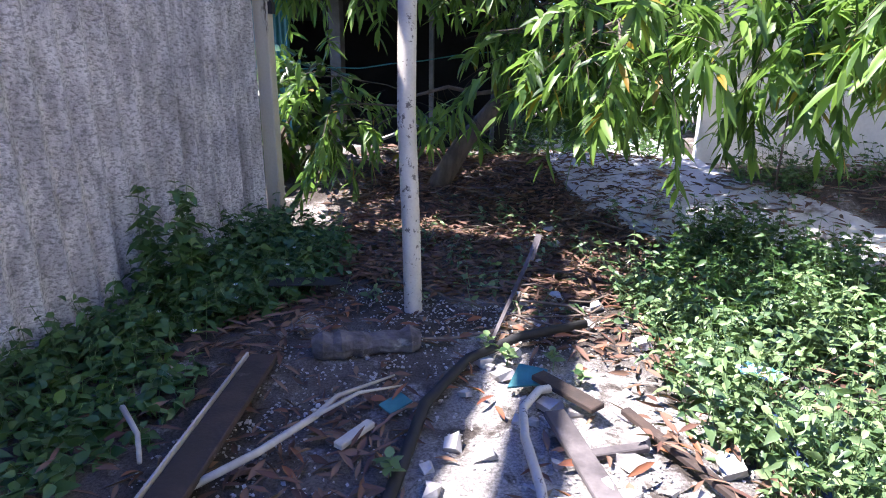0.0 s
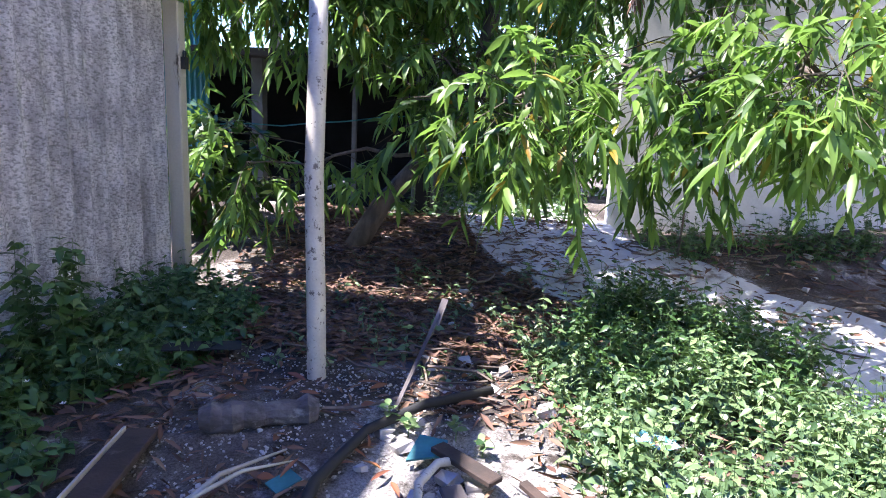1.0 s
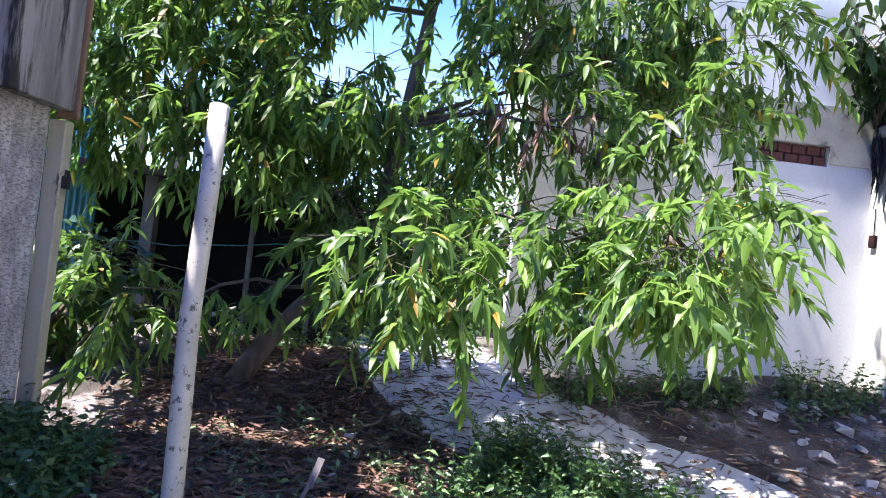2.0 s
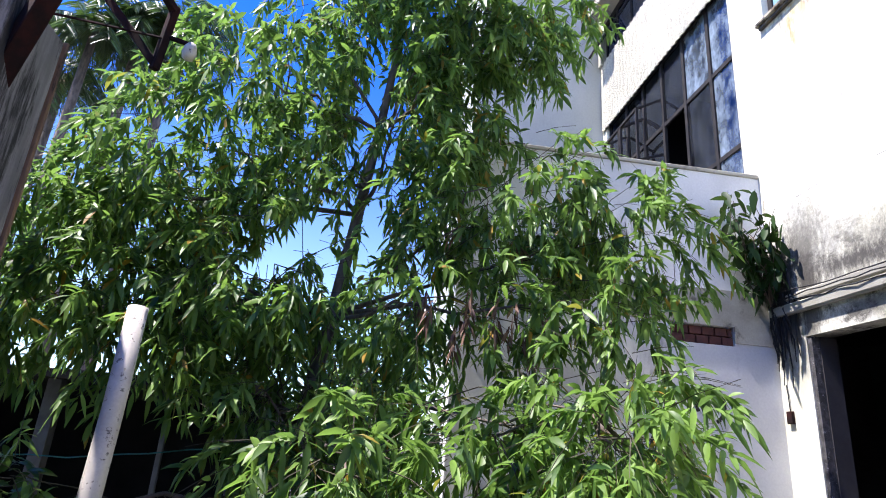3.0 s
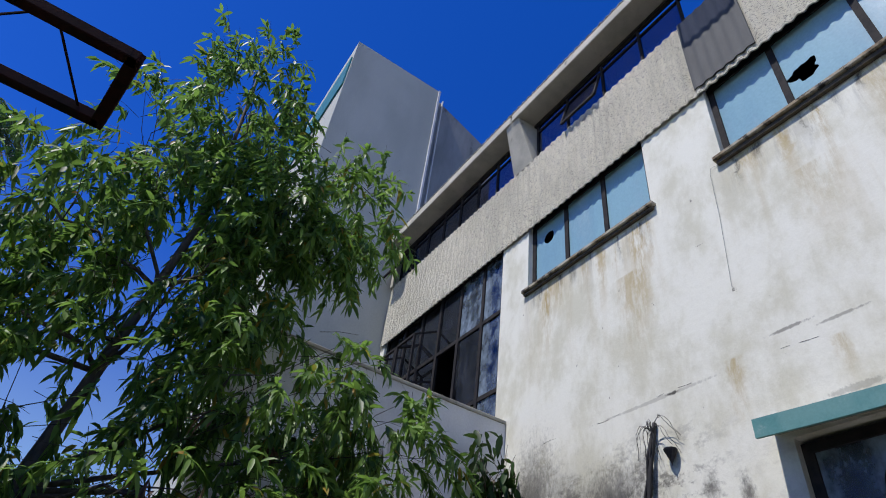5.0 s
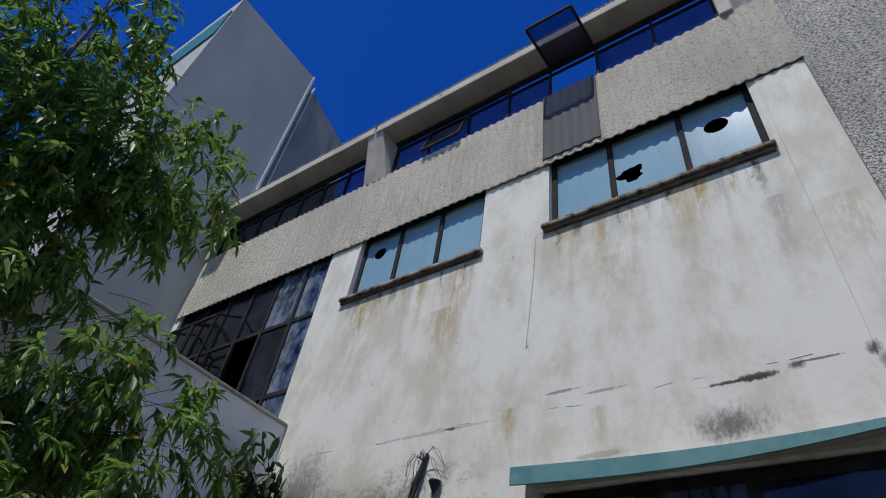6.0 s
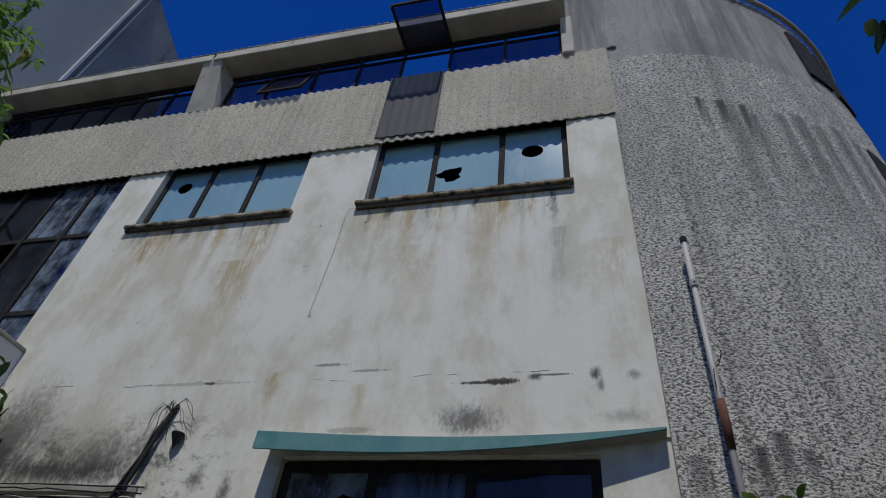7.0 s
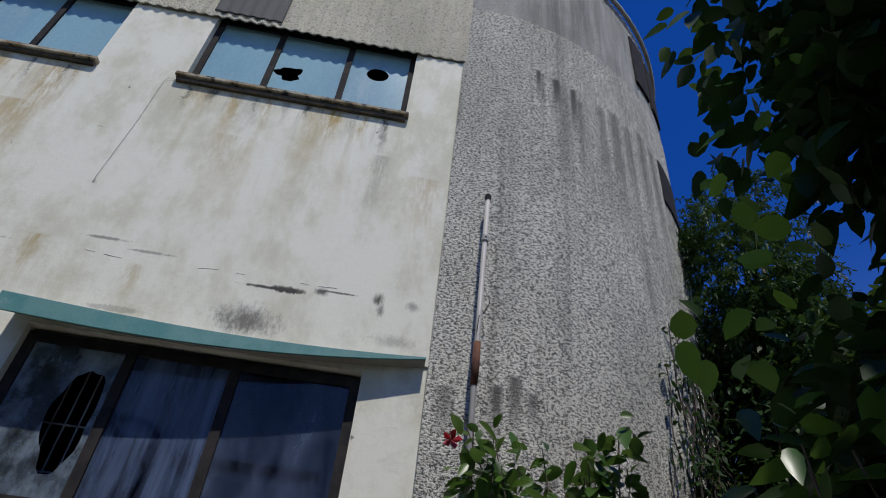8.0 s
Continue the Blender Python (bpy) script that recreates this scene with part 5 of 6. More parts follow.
litter = part("leaf_litter", leaves_mesh("leaf_litter", [
    scatter_dead(11000, -2.6, 1.2, 4.0, 7.6, lambda x, y: 1 if abs(x + 0.6) < 1.6 else 0.3),
    scatter_dead(1000, -2.2, 1.2, 1.2, 4.0, lambda x, y: 0.06 if -0.6 < x < 1.0 and y < 3.2 else 0.3 + 0.7 * (math.sin(3 * x + 1) * math.sin(2.5 * y) > 0)),
    scatter_dead(1600, -2.4, 5.4, -3.0, 1.4, lambda x, y: 0.2 + 0.8 * (math.sin(1.9 * x) * math.sin(2.1 * y + 1) > 0)),
    scatter_dead(1500, 1.0, 5.6, 3.0, 7.3, lambda x, y: 1),
    scatter_dead(1300, 0.3, 4.2, 2.0, 8.0, lambda x, y: 0.25 + 0.75 * (math.sin(2.3 * x + y) * math.sin(1.9 * y) > 0.1), 0.05)]), M_DEAD)
tagged(litter, "brown and grey dead narrow leaves on the ground", "leaf litter", kind="stuff")


m_fresh = leaf_material("rust_brown_leaf", (0.3, 0.11, 0.05), (0.14, 0.05, 0.035), 0.6, 0.1)
n = 95
q = np.array(spots_in(n, lambda x, y: 0.25 + 0.75 * (math.sin(4 * x + 1) * math.sin(3.3 * y + 2) > 0), -1.7, 0.9, 1.3, 3.9))
a = rng.uniform(0, 6.28, n)
q = leaf_cloud(np.c_[q, ground_z(q[:, 0], q[:, 1]) + rng.uniform(0.03, 0.06, n)], np.c_[np.cos(a), np.sin(a), rng.normal(0.05, 0.2, n)], rng.uniform(0.08, 0.16, n), rng.uniform(0.022, 0.038, n), 0.1, (0.5, 1.0, 0.8), 0.3)
tagged(part("leaf_litter", leaves_mesh("leaf_litter", [q]), m_fresh), "curled rust-brown fallen leaves on the grit", "leaf litter", kind="stuff")


def rubble(n, size, x0, x1, y0, y1, dens, flat=0.5):
    g = Geo()
    for x, y in spots_in(n, dens, x0, x1, y0, y1):
        s = size * rng.uniform(0.35, 1.5) * (1 + 0.6 * (rng.uniform() < 0.04))
        z = gz(x, y) + s * 0.2
        m = Euler(tuple(rng.uniform(-0.4, 0.4, 2)) + (rng.uniform(0, 6.28),)).to_matrix()
        vs = []
        for cx, cy, cz in ((-1, -1, -1), (1, -1, -1), (1, 1, -1), (-1, 1, -1), (-1, -1, 1), (1, -1, 1), (1, 1, 1), (-1, 1, 1)):
            q = Vector((cx * rng.uniform(0.35, 1), cy * rng.uniform(0.35, 1), cz * flat * rng.uniform(0.5, 1))) * s * 0.5
            vs.append(Vector((x, y, z)) + m @ q)
        g.add(vs, [(0, 3, 2, 1), (4, 5, 6, 7), (0, 1, 5, 4), (1, 2, 6, 5), (2, 3, 7, 6), (3, 0, 4, 7)])
    return g


tagged(part("gravel", rubble(6000, 0.013, -1.7, 1.3, 1.1, 3.9, lambda x, y: 0.35 + 0.65 * (math.sin(2.7 * x) * math.sin(3.1 * y + 1) > -0.2)), M_RUBBLE), "pale grit and small mortar crumbs", "gravel", kind="stuff")
tagged(part("rubble", rubble(330, 0.09, -0.5, 5.7, 1.3, 7.3, lambda x, y: 1.0 if (x > 3.5 and y > 6.3) or (x < 1.2 and y < 3) else 0.25), M_RUBBLE), "broken mortar and stone lumps", "rubble", kind="stuff")

g = Geo()
for x, y in spots_in(150, lambda x, y: 1 if y > 5.4 or x < 0.5 else 0.15, -1.6, 5.6, 3.2, 7.3):
    an, ln, z = rng.uniform(0, 6.28), rng.uniform(0.12, 0.6), gz(x, y) + 0.06
    g.tube(wander((x, y, z), (x + ln * math.cos(an), y + ln * math.sin(an), z + rng.uniform(-0.03, 0.06)), 3, 0.02), rng.uniform(0.004, 0.011), 4)
tagged(part("sticks", g, M_BARK), "dry twigs strewn over the ground", "twigs", kind="stuff")

# ---- things lying in the foreground ----
def lying(name, geo, mat, label, cat, bevel=0.0, smooth=False):
    ob = part(name, geo, mat, None, label, smooth, bevel)
    return tagged(ob, label, cat)


plank = thing("plank", "dark weathered wooden plank with a pale split edge", "plank")
part("board", Geo().bar((-1.32, 1.35, 0.1), (-1.58, 2.62, 0.07), 0.15, 0.035), M_WOOD, plank, bevel=0.006)
part("split_edge", Geo().bar((-1.405, 1.33, 0.105), (-1.665, 2.6, 0.075), 0.012, 0.045), M_PALE, plank, "pale split edge")
br = Geo()
br.tube([(-1.32, 1.62, 0.07), (-1.18, 1.85, 0.08), (-1.05, 2.12, 0.1), (-1.02, 2.3, 0.1), (-0.84, 2.62, 0.06)], [0.017, 0.017, 0.016, 0.012, 0.005], 8)
br.tube([(-1.08, 2.06, 0.1), (-0.92, 2.32, 0.12), (-0.76, 2.5, 0.08)], [0.011, 0.009, 0.004], 7)
lying("branch", br, M_PALE, "bleached forked branch lying on grit", "branch", smooth=True)
lg = Geo()
lg.tube([(-1.36 + 0.05 * k, 2.76 + 0.022 * k, 0.085 + 0.006 * math.sin(2 * k)) for k in range(12)], [0.058 if k in (0, 11) else 0.074 + 0.02 * math.sin(1.7 * k) * math.cos(k) for k in range(12)], 11)
lying("log", lg, surf("cracked_bark", (0.16, 0.14, 0.14), (0.07, 0.06, 0.062), 12, 0.95, 0.9, 30, 0.02, (0.4, 1, 1), (0.34, 0.32, 0.3), 6, (0.55, 0.68)), "short grey cut log lying in dirt", "log")
hs = Geo()
hose = [(-0.58, 1.4, 0.05), (-0.6, 1.95, 0.05), (-0.62, 2.4, 0.06), (-0.5, 2.85, 0.08), (-0.25, 3.2, 0.08), (0.12, 3.5, 0.07)]
hs.tube(hose, 0.028, 8)
lying("black_hose", hs, M_BLACK, "black plastic hose snaking over the ground", "hose", smooth=True)
st = Geo()
st.bar((-0.44, 3.12, -0.02), (-0.2, 3.5, 0.6), 0.026, 0.006)
st.bar((-0.235, 3.43, 0.48), (-0.195, 3.51, 0.62), 0.045, 0.007)
lying("metal_strip", st, M_GREYWOOD, "thin grey metal strip stuck leaning in soil", "metal strip")
m_plate = surf("stained_teal_sheet", (0.02, 0.14, 0.16), (0.035, 0.2, 0.22), 9, 0.6, 0.3, 40, 0.003, (1, 1, 1), (0.16, 0.17, 0.16), 14, (0.58, 0.68))
lying("teal_plate", Geo().add([(-0.26, 2.66, 0.05), (-0.1, 2.7, 0.07), (-0.07, 2.8, 0.1), (-0.22, 2.83, 0.1), (-0.26, 2.66, 0.04), (-0.1, 2.7, 0.06), (-0.07, 2.8, 0.09), (-0.22, 2.83, 0.09)],
                              [(0, 1, 2, 3), (7, 6, 5, 4), (0, 4, 5, 1), (1, 5, 6, 2), (2, 6, 7, 3), (3, 7, 4, 0)]), m_plate, "broken flake of teal painted sheet", "scrap")
lying("teal_plate", Geo().bar((-0.8, 2.33, 0.04), (-0.72, 2.43, 0.06), 0.1, 0.008), m_plate, "dark teal tile fragment in the grit", "scrap")
cp = Geo()
cp.tube([(0.02, 1.55, 0.06), (-0.04, 1.9, 0.08), (-0.13, 2.2, 0.09), (-0.16, 2.42, 0.09), (-0.1, 2.6, 0.09), (-0.02, 2.66, 0.08)], 0.021, 8)
lying("bent_pipe", cp, M_PVCW, "bent pale plastic pipe end", "pipe", smooth=True)
for p, q, w, lab in (((-0.02, 2.42, 0.09), (0.28, 1.75, 0.07), 0.1, "grey weathered board end in sunlight"), ((0.3, 2.55, 0.07), (0.75, 1.95, 0.06), 0.05, "short reddish timber offcut"), ((0.15, 2.2, 0.05), (0.38, 2.3, 0.06), 0.05, "thin grey timber batten"),
                     ((-0.12, 2.75, 0.09), (0.18, 2.5, 0.09), 0.09, "reddish brown board lying in rubble"), ((-0.9, 2.0, 0.05), (-0.82, 2.2, 0.05), 0.05, "small pale batten piece")):
    lying("board", Geo().bar(p, q, w, 0.03), M_GREYWOOD if "grey" in lab else (M_PALE if "pale" in lab else M_WOOD), lab, "board", 0.005)
bh = Geo()
bh.tube([(1.05, 1.85, 0.07), (0.97, 2.15, 0.12), (0.9, 2.5, 0.17)], 0.018, 8)
lying("blue_hose", bh, surf("blue_plastic", (0.03, 0.06, 0.18), (0.02, 0.03, 0.09), 5, 0.4, 0.1, 60), "short dark blue hose among the weeds", "hose", smooth=True)


def crumpled(cx, cy, z, w, d, amp, n=9):
    """One crumpled sheet."""
    g = Geo()
    for i in range(n):
        for j in range(n):
            u, v = i / (n - 1) - 0.5, j / (n - 1) - 0.5
            g.v.append((cx + w * u + rng.normal(0, amp * 0.3), cy + d * v + rng.normal(0, amp * 0.3), z + abs(rng.normal(0, amp)) + amp * math.sin(7 * u + 4 * v)))
    g.f += [(i * n + j, i * n + j + 1, (i + 1) * n + j + 1, (i + 1) * n + j) for i in range(n - 1) for j in range(n - 1)]
    return g


w_ob = lying("wrapper", crumpled(0.9, 2.72, 0.25, 0.2, 0.13, 0.012), surf("foil_wrapper", (0.05, 0.4, 0.45), (0.5, 0.55, 0.55), 30, 0.3, 0.3, 60, 0.003, (1, 1, 1), (0.6, 0.2, 0.05), 28, (0.55, 0.6)), "crumpled turquoise plastic wrapper", "wrapper")
w_ob.modifiers.new("foil", "SOLIDIFY").thickness = 0.002
lying("stick", Geo().tube([(-1.95, 2.0, 0.08), (-1.75, 1.85, 0.07), (-1.62, 1.7, 0.06)], [0.014, 0.012, 0.01], 7), M_PALE, "short pale stick lying on grit", "stick", smooth=True)
lying("sheet_scrap", Geo().bar((-2.05, 3.55, 0.12), (-1.6, 3.75, 0.1), 0.16, 0.006), M_BLACK, "dark plastic scrap under the weeds", "scrap")


blooms = Geo()
for x, y in spots_in(14, lambda x, y: 1, -2.6, -1.7, 2.2, 4.3):
    z = gz(x, y) + 0.2 + 0.12 * rng.uniform()
    for k in range(5):
        a = 1.257 * k
        blooms.add([(x, y, z), (x + 0.012 * math.cos(a - 0.4), y + 0.012 * math.sin(a - 0.4), z + 0.008), (x + 0.018 * math.cos(a), y + 0.018 * math.sin(a), z + 0.01), (x + 0.012 * math.cos(a + 0.4), y + 0.012 * math.sin(a + 0.4), z + 0.008)], [(0, 1, 2, 3)])
tagged(part("blossoms", blooms, M_FLOWER), "tiny white blossoms among the shaded weeds", "flowers", kind="stuff")


def sprout(x, y, h, n, size, mat, label):
    ob = thing("seedling", label, "seedling", (x, y, gz(x, y)))
    part("stem", Geo().tube([(0, 0, -0.02), (0.01, 0, h)], [0.004, 0.002], 5), mat, ob)
    a = np.arange(n) * 2.4
    P = np.c_[np.zeros(n), np.zeros(n), h * (0.5 + 0.5 * np.arange(n) / n)]
    D = np.c_[np.cos(a), np.sin(a), np.full(n, 0.35)]
    part("leaves", leaves_mesh("leaves", [leaf_cloud(P, D, np.full(n, size), np.full(n, size * 0.55), 0.2, (0.6, 1, 0.75), 0.1)]), mat, ob)


for x, y, h in ((-0.62, 1.85, 0.14), (-0.42, 3.0, 0.16), (-0.3, 2.95, 0.12), (-0.05, 3.0, 0.12), (0.1, 2.9, 0.1)):
    sprout(x, y, h, 8, 0.075, M_WEED, "small bright seedling in the grit")
sap = thing("sapling", "thin bare sapling before the white wall", "sapling", (0, 0, 0))
sx, sy = 1.97, 6.6
part("stem", Geo().tube(wander((sx, sy, gz(sx, sy) - 0.05), (sx + 0.03, sy, 2.5), 5, 0.02), [0.014, 0.012, 0.01, 0.008, 0.006, 0.004], 6), M_BARK, sap)
d = rand_dirs(30)
part("leaves", leaves_mesh("leaves", [leaf_cloud(np.array([sx, sy, 0]) + np.c_[rng.normal(0, 0.18, (30, 2)), rng.uniform(1.2, 2.5, 30)], d + np.array([0, 0, -0.8]), np.full(30, 0.12), np.full(30, 0.035), 0.3)]), M_BROAD, sap)

# ---- on the factory front: downpipe, cables, corner shrub ----
dp = thing("downpipe", "old grey downpipe with a rusted joint", "pipe")
PX = FX - 0.2
part("pipe", Geo().tube([(PX, -1.46, 1.5), (PX, -1.47, 4.4), (PX, -1.5, 7.08)], 0.031, 10), M_PVC, dp, smooth=True)
part("rusted_section", Geo().tube([(PX, -1.47, 4.5), (PX - 0.006, -1.474, 4.75), (PX, -1.478, 5.0)], [0.037, 0.044, 0.038], 10), M_RUSTPIPE, dp, "rusted joint", smooth=True)
part("collar", Geo().tube([(PX, -1.495, 6.38), (PX, -1.496, 6.46)], 0.046, 10), M_PVC, dp)
part("bracket", Geo().bar((PX - 0.05, -1.495, 6.42), (FX - 0.04, -1.52, 6.42), 0.02, 0.02), M_STEELFRAME, dp)
part("cap", Geo().tube([(PX, -1.5, 7.06), (PX, -1.5, 7.13)], [0.042, 0.04], 10), M_STEELFRAME, dp)
part("tie_wire", Geo().tube(wander((PX - 0.04, -1.46, 5.1), (PX - 0.02, -1.58, 5.55), 6, 0.03), 0.006, 4), M_STEELFRAME, dp)
cb = thing("cable_bundle", "black tangled cables hanging on the plaster", "cables")
for k in range(5):
    part("cable", Geo().tube(wander((FX - 0.03 - 0.012 * k, 4.6 + 0.012 * k, 5.2 - 0.05 * k), (FX - 0.12 - 0.01 * k, 4.95 + 0.015 * k, 3.4), 7, 0.008), 0.03 - 0.004 * k, 5), M_BLACK, cb, smooth=True)
for k in range(16):
    a = rng.uniform(-0.75, 0.6)
    rise, fall = 0.1 + 0.12 * rng.uniform(), 0.1 + 0.25 * rng.uniform()
    wire = [(FX - 0.05 - 0.07 * math.sin(math.pi * i / 8), 4.62 + 0.5 * a * i / 8 + 0.015 * math.sin(2.1 * i + k), 5.06 + rise * math.sin(math.pi * i / 8) - fall * (i / 8) ** 2) for i in range(9)]
    part("loose_wire", Geo().tube(wire, 0.0032, 4), M_BLACK, cb)
part("lamp_hood", Geo().tube([(FX - 0.06, 4.4, 4.62), (FX - 0.06, 4.4, 4.65), (FX - 0.06, 4.4, 4.79), (FX - 0.06, 4.4, 4.81)], [0.006, 0.01, 0.075, 0.08], 10), M_BLACK, cb, "broken black lamp hood")
for k in range(3):
    part("cable", Geo().tube(wander((FX - 0.12, 4.5, 4.02 + 0.07 * k), (FX - 0.12, 7.5, 4.12 + 0.06 * k), 12, 0.014), 0.009, 5), M_BLACK, cb, smooth=True)
part("cable", Geo().tube([(FX - 0.01, 3.0, 8.5), (FX - 0.02, 3.09, 8.5), (FX - 0.02, 3.12, 8.4), (FX - 0.012, 3.15, 7.6), (FX - 0.012, 3.23, 6.5)], 0.0022, 5), M_GREYPOST, cb)


box_ob = thing("socket_box", "small dark metal box fixed to the sunlit pier", "box", (FX, 7.45, 2.62))
part("body", Geo().box(-0.05, -0.002, -0.05, 0.05, -0.08, 0.08), M_RUST, box_ob, bevel=0.006)
part("conduit", Geo().tube([(-0.02, 0, 0.08), (-0.02, 0.01, 0.3), (-0.015, 0.03, 0.42)], 0.008, 6), M_BLACK, box_ob, smooth=True)


def broad_shrub(name, label, base, tips, per, size, mat, cat, twig_r=0.012, width=0.55, hang=0.3, bare=0.35):
    """A shrub of broad leaves: stems from the base to the tips, leaves all along them."""
    ob = thing(name, label, cat)
    P, D, g = [], [], Geo()
    for tp in tips:
        line = wander(base, tp, 7, 0.06)
        g.tube(line, [twig_r * (1 - 0.1 * i) for i in range(8)], 5, cap=False)
        for k in range(per):
            t = rng.uniform(bare, 0.999)
            i = min(int(t * 7), 6)
            p = line[i].lerp(line[i + 1], t * 7 - i)
            P.append(np.array(p) + rng.normal(size=3) * 0.06)
            D.append(rng.normal(size=3) + np.array([0, 0, -hang]))
    n = len(P)
    s = size * rng.uniform(0.6, 1.3, n)
    tagged(part("stem", g, M_BARK, ob), kind="stuff")
    part("foliage", leaves_mesh("foliage", [leaf_cloud(np.array(P), np.array(D), s, s * width, 0.3, (0.6, 1.0, 0.72), 0.12)]), mat, ob)
    return ob


def tips_in(c, r, n):
    return [tuple(np.array(c) + d * np.array(r) * rng.uniform(0.5, 1)) for d in rand_dirs(n)]


broad_shrub("wall_shrub", "dark broad-leaved shrub rooted in the wall corner", (5.8, 7.5, 4.1), tips_in((5.4, 7.2, 5.1), (0.55, 0.35, 0.8), 17), 13, 0.22, M_SHADE, "shrub", width=0.42, hang=1.0)
rt = thing("hanging_roots", "black roots and grime hanging down the wall corner", "roots")
for k in range(34):
    x, z = 5.83 - 0.05 * rng.uniform(), 4.4 + 0.5 * rng.uniform()
    y = 7.56 - 0.5 * rng.uniform() ** 2
    part("root", Geo().tube(wander((x, y, z), (x + 0.03, y - 0.05 * rng.uniform(), z - rng.uniform(0.4, 1.6)), 5, 0.025), [0.022, 0.02, 0.018, 0.013, 0.01, 0.005], 5), M_BLACK, rt, smooth=True)

graf = thing("painted_scrawl", "black spray-painted loops on the white wall", "graffiti")
def scrawl(pts):
    g = Geo()
    for a, b in zip(pts[:-1], pts[1:]):
        g.bar((a[0], YW - 0.003, a[1]), (b[0], YW - 0.003, b[1]), 0.004, 0.05, (0, 0, 1)) if abs(a[0] - b[0]) > abs(a[1] - b[1]) else g.bar((a[0], YW - 0.003, a[1]), (b[0], YW - 0.003, b[1]), 0.05, 0.004, (0, 1, 0))
    part("stroke", g, M_PAINT, graf)


scrawl([(4.84 + 0.2 * math.cos(a), 2.72 + 0.24 * math.sin(a)) for a in np.linspace(-1.2, 3.6, 16)])
scrawl([(4.2 + 0.2 * math.cos(a), 2.15 + 0.24 * math.sin(a)) for a in np.linspace(0, 4.6, 14)])
scrawl([(4.3, 1.95), (4.45, 1.8), (4.6, 1.78), (4.75, 1.6), (4.85, 1.5)])

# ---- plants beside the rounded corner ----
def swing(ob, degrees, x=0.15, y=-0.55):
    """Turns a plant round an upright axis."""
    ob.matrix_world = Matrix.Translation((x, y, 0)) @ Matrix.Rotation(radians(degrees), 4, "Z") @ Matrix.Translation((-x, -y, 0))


hib = broad_shrub("hibiscus", "hibiscus shrub with one red flower", (3.6, -2.0, 0.0), tips_in((3.4, -1.5, 3.05), (0.35, 0.6, 0.3), 16), 26, 0.13, M_BROAD, "shrub", bare=0.78)
fl = Geo()
fc = Vector((3.35, -0.98, 3.06))
for k in range(5):
    a = 2 * math.pi * k / 5
    c, s = math.cos(a), math.sin(a)
    c2, s2 = math.cos(a + 0.6), math.sin(a + 0.6)
    fl.add([fc, fc + Vector((-0.02, 0.045 * c, 0.045 * s)), fc + Vector((-0.035, 0.06 * c2, 0.06 * s2)), fc + Vector((-0.01, 0.03 * math.cos(a + 1.1), 0.03 * math.sin(a + 1.1)))], [(0, 1, 2), (0, 2, 3)])
part("flower", fl, M_RED, hib, "red hibiscus flower").modifiers.new("petal", "SOLIDIFY").thickness = 0.002
near_tree = thing("broad_leaved_tree", "shady near tree with large rounded leaves", "tree")
NT = [(2.7, -4.2, -0.1), (2.6, -4.1, 1.5), (2.35, -3.8, 3.0), (2.1, -3.5, 4.4), (1.7, -3.4, 5.8)]
part("trunk", Geo().tube(NT, [0.17, 0.15, 0.12, 0.09, 0.05], 10), M_BARK, near_tree, smooth=True)
P, D = [], []
# the high clumps and those at low x stay unseen, added to shade the rest
for c, r, k, kk in (((1.75, -2.75, 2.6), (0.7, 0.6, 0.9), 800, 2), ((1.55, -2.95, 4.3), (0.55, 0.7, 1.0), 850, 3), ((1.3, -3.0, 5.6), (1.5, 1.1, 0.8), 850, 4), ((2.3, -2.75, 4.9), (0.6, 0.35, 0.25), 55, 3), ((2.3, -4.3, 3.6), (1.2, 0.7, 1.8), 1400, 3), ((1.75, -3.2, 1.9), (0.8, 0.6, 0.9), 900, 2), ((3.3, -4.9, 2.6), (1.5, 0.8, 2.0), 1700, 2), ((3.7, -4.4, 2.9), (1.1, 0.6, 1.2), 1300, 2), ((4.5, -5.4, 4.0), (0.9, 0.6, 1.7), 1200, 2), ((2.6, -3.0, 3.2), (0.35, 0.3, 0.9), 160, 3),
                    ((2.2, -5.6, 4.2), (2.4, 0.9, 2.6), 4200, 3), ((0.4, -4.3, 6.6), (2.2, 1.5, 0.9), 3600, 4), ((-0.6, -4.2, 4.4), (1.5, 1.2, 1.8), 3000, 3), ((1.2, -3.7, 3.0), (0.8, 0.6, 1.6), 1800, 2), ((4.4, -6.2, 1.8), (1.8, 0.8, 1.8), 1800, 1), ((2.9, -4.0, 1.2), (1.2, 0.6, 1.0), 1300, 1), ((0.2, -3.0, 6.3), (1.1, 0.9, 0.6), 1700, 4), ((-0.2, -2.9, 5.0), (0.8, 0.8, 0.6), 1500, 3), ((0.2, -2.8, 7.6), (1.2, 0.7, 0.45), 2800, 4), ((-0.9, -3.2, 7.2), (1.2, 0.8, 0.5), 2800, 4), ((0.9, -3.6, 7.8), (1.3, 0.8, 0.5), 2400, 4), ((1.95, -2.75, 5.5), (0.3, 0.3, 0.2), 40, 4)):
    part("limb", Geo().tube(wander(NT[kk], c, 6, 0.08), [0.05, 0.045, 0.04, 0.03, 0.025, 0.018, 0.01], 6), M_BARK, near_tree, smooth=True)
    d = rand_dirs(k)
    P.append(np.array(c) + d * np.array(r) * rng.uniform(0.1, 1.0, k)[:, None] ** 0.5)
    D.append(d * 0.6 + rng.normal(size=(k, 3)) * 0.6 + np.array([0, 0, -0.35]))
P, D = np.concatenate(P), np.concatenate(D)
s = 0.17 * rng.uniform(0.6, 1.3, len(P))
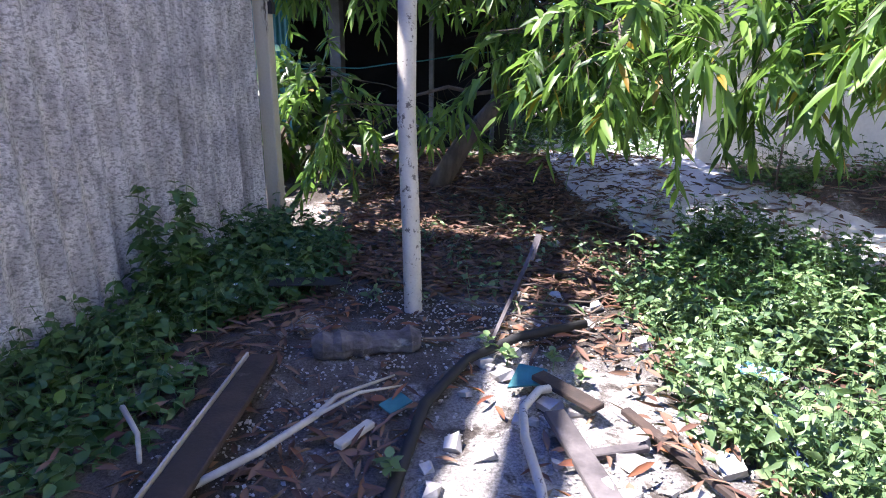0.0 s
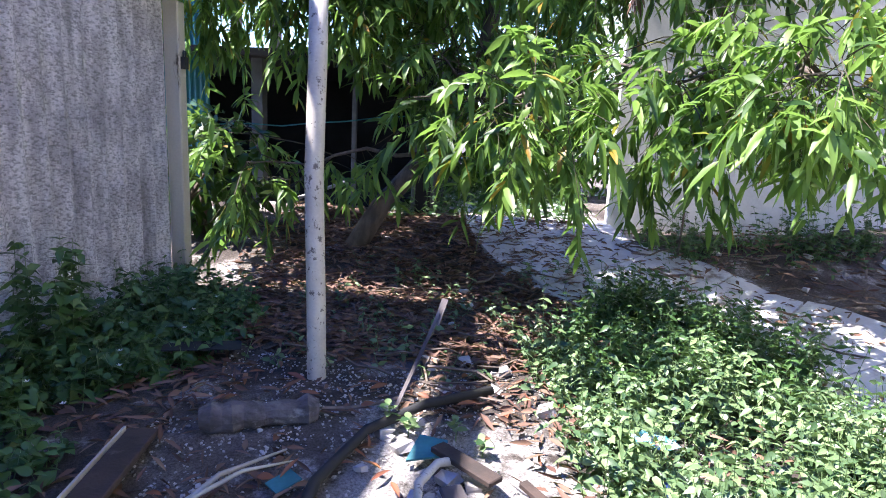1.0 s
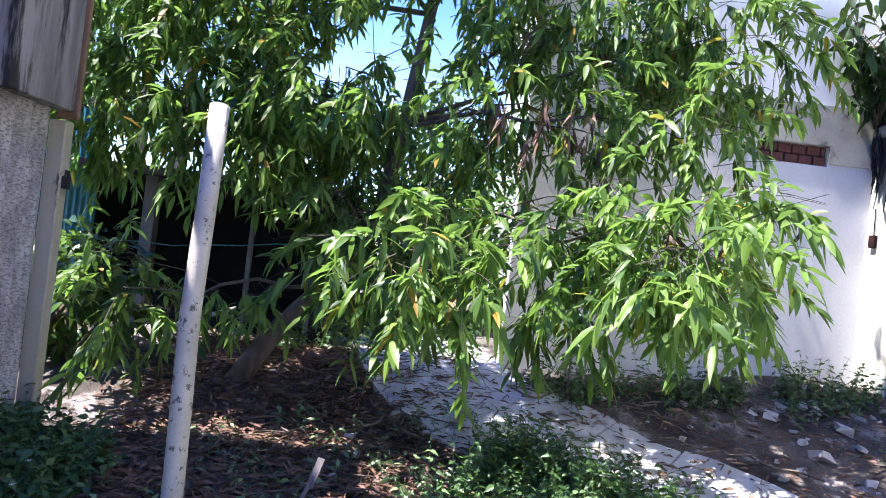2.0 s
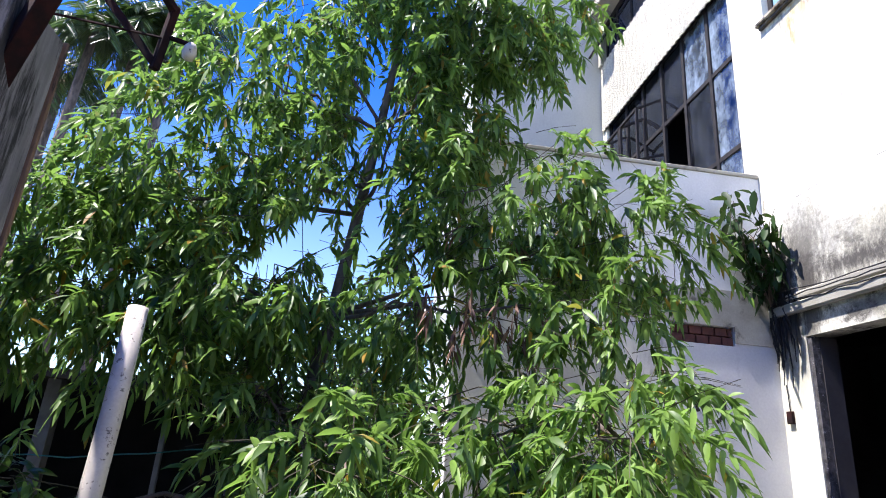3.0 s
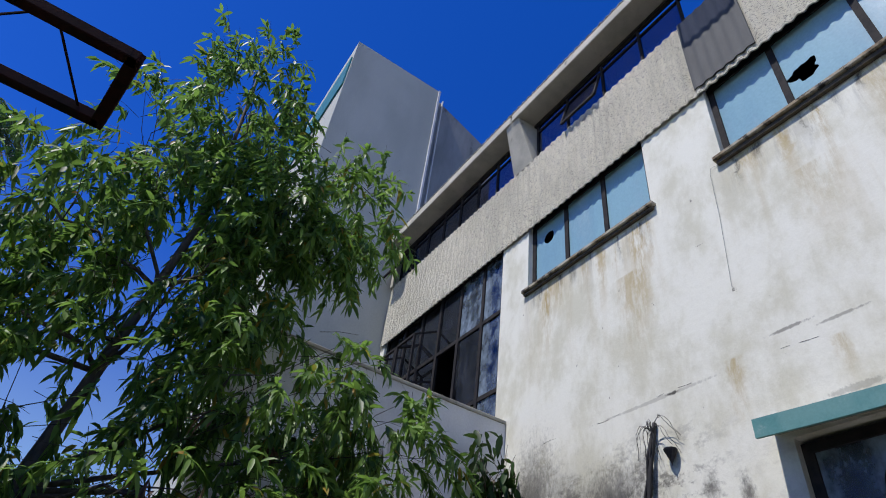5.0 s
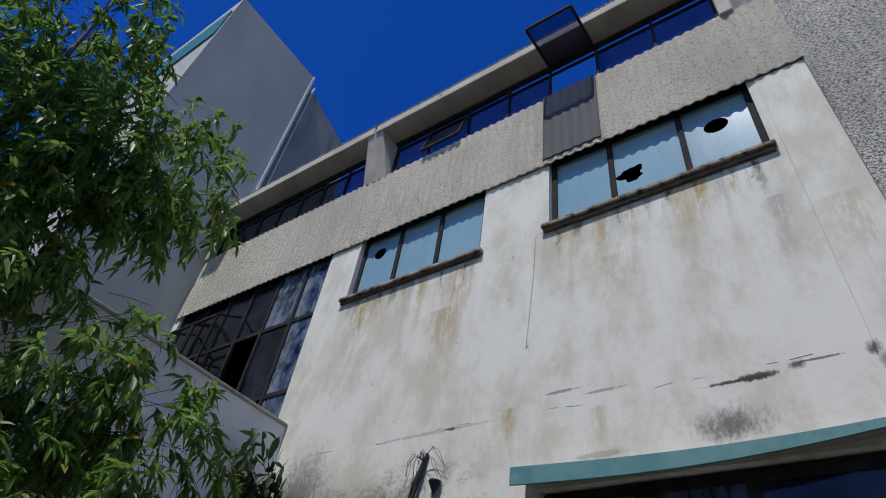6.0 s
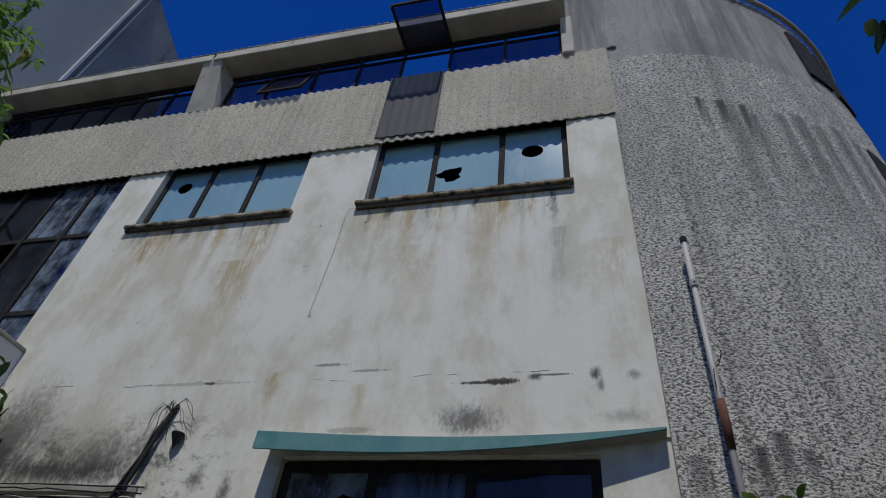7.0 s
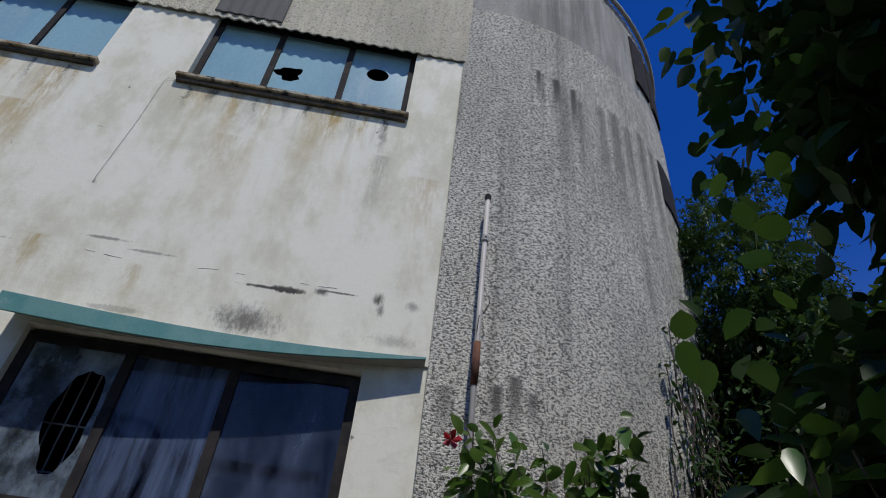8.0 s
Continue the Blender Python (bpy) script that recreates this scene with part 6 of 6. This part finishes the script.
tagged(part("crown", leaves_mesh("crown", [leaf_cloud(P, D, s, s * 0.66, 0.3, (0.65, 1.0, 0.75), 0.1)]), M_SHADE, near_tree, "large rounded green leaves, coloured dark for shade"), kind="stuff")
# leaves at the crown's outer edge, backlight put into their bright translucent colour
P, D = [], []
for c, r, k in (((2.2, -2.5, 3.4), (0.2, 0.25, 0.9), 16), ((1.9, -2.5, 4.6), (0.35, 0.3, 0.35), 9), ((1.9, -2.4, 2.7), (0.4, 0.2, 0.5), 14), ((2.25, -2.4, 4.2), (0.1, 0.12, 0.22), 5), ((1.98, -2.68, 4.9), (0.2, 0.15, 0.25), 8), ((2.4, -2.15, 3.4), (0.15, 0.15, 0.22), 7)):
    d = rand_dirs(k)
    P.append(np.array(c) + d * np.array(r))
    D.append(d * 0.3 + rng.normal(size=(k, 3)) * 0.5 + np.array([0, 0.2, -0.35]))
P, D = np.concatenate(P), np.concatenate(D)
s = rng.uniform(0.13, 0.22, len(P))
tagged(part("young_leaves", leaves_mesh("young_leaves", [leaf_cloud(P, D, s, s * 0.7, 0.25, (0.7, 1.0, 0.75), 0.08)]), M_BACKLIT, near_tree, "bright green leaves, coloured as if backlit"), kind="stuff")
leafy = broad_shrub("broad_leaved_shrub", "leafy shrub with large pointed leaves in front of the wall", (2.6, -3.0, 0.0), tips_in((2.15, -2.35, 2.55), (0.6, 0.5, 0.45), 18), 22, 0.17, M_BROAD, "shrub", 0.014, 0.55, bare=0.65)
far_tree = thing("feathery_tree", "slender tree with fine grey-green foliage", "tree")
part("trunk", Geo().tube(wander((8.6, -8.6, 0), (8.4, -8.4, 10.5), 8, 0.12), [0.16, 0.15, 0.14, 0.12, 0.1, 0.08, 0.06, 0.04, 0.02], 8), M_BARK, far_tree, smooth=True)
sets = []
for c, r, k in (((8.4, -8.3, 9.8), (1.4, 1.3, 1.9), 520), ((8.2, -8.2, 7.0), (1.6, 1.3, 1.7), 1100), ((7.8, -8.2, 4.4), (1.8, 1.3, 1.6), 1100), ((7.2, -6.7, 7.6), (0.9, 0.7, 2.0), 800)):
    d = rand_dirs(k)
    cloud, lines = spray_leaves(np.array(c) + d * np.array(r) * rng.uniform(0.3, 1, k)[:, None] ** 0.5, d, 26, 0.11, 0.03, 0.3, 1.0, 0.2, 0.5)
    sets.append(cloud)
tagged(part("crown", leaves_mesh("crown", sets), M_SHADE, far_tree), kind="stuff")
hedge = thing("dark_bushes", "dense dark bushes crowding the rounded corner", "bushes")
P, D = [], []
for c, r, k in (((5.4, -6.6, 2.0), (1.5, 0.9, 2.0), 3600), ((7.0, -8.0, 3.6), (1.6, 0.9, 2.6), 3600), ((4.2, -6.8, 3.4), (1.2, 0.8, 2.4), 2600), ((6.5, -7.1, 5.4), (1.1, 0.9, 2.3), 3600), ((7.4, -7.6, 6.6), (0.8, 0.7, 1.8), 2200), ((7.0, -6.5, 4.8), (0.9, 0.6, 2.1), 3400), ((5.2, -6.0, 3.2), (0.9, 0.7, 1.8), 3000), ((4.2, -5.6, 1.9), (0.8, 0.7, 1.2), 2200)):
    part("stem", Geo().tube(wander((c[0], c[1], 0.0), c, 4, 0.1), [0.07, 0.06, 0.05, 0.035, 0.02], 6), M_BARK, hedge)
    d = rand_dirs(k)
    P.append(np.array(c) + d * np.array(r) * rng.uniform(0.2, 1.0, k)[:, None] ** 0.5)
    D.append(d * 0.6 + rng.normal(size=(k, 3)) * 0.6 + np.array([0, 0, -0.3]))
P, D = np.concatenate(P), np.concatenate(D)
s = 0.15 * rng.uniform(0.6, 1.3, len(P))
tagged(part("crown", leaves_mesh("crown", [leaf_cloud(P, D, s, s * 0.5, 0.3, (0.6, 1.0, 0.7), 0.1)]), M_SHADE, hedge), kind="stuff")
cr = thing("creeper", "leafy creeper hanging on the roughcast wall", "creeper")
P, D, g = [], [], Geo()
for k in range(64):
    a = radians(rng.uniform(30, 50))
    r = R0 + 0.13
    x, y, z = FX + R0 - r * math.cos(a), CY - r * math.sin(a), rng.uniform(3.0, 6.5)
    ln = rng.uniform(0.6, 1.8)
    line = wander((x, y, z), (x - 0.03, y, z - ln), 5, 0.05)
    g.tube(line, 0.01, 4, cap=False)
    for i in range(22):
        P.append(np.array(line[int(rng.integers(0, 6))]) + rng.normal(size=3) * 0.06)
        D.append(rng.normal(size=3) + np.array([-0.4, -0.2, -0.5]))
n = len(P)
tagged(part("stem", g, M_WOOD, cr), kind="stuff")
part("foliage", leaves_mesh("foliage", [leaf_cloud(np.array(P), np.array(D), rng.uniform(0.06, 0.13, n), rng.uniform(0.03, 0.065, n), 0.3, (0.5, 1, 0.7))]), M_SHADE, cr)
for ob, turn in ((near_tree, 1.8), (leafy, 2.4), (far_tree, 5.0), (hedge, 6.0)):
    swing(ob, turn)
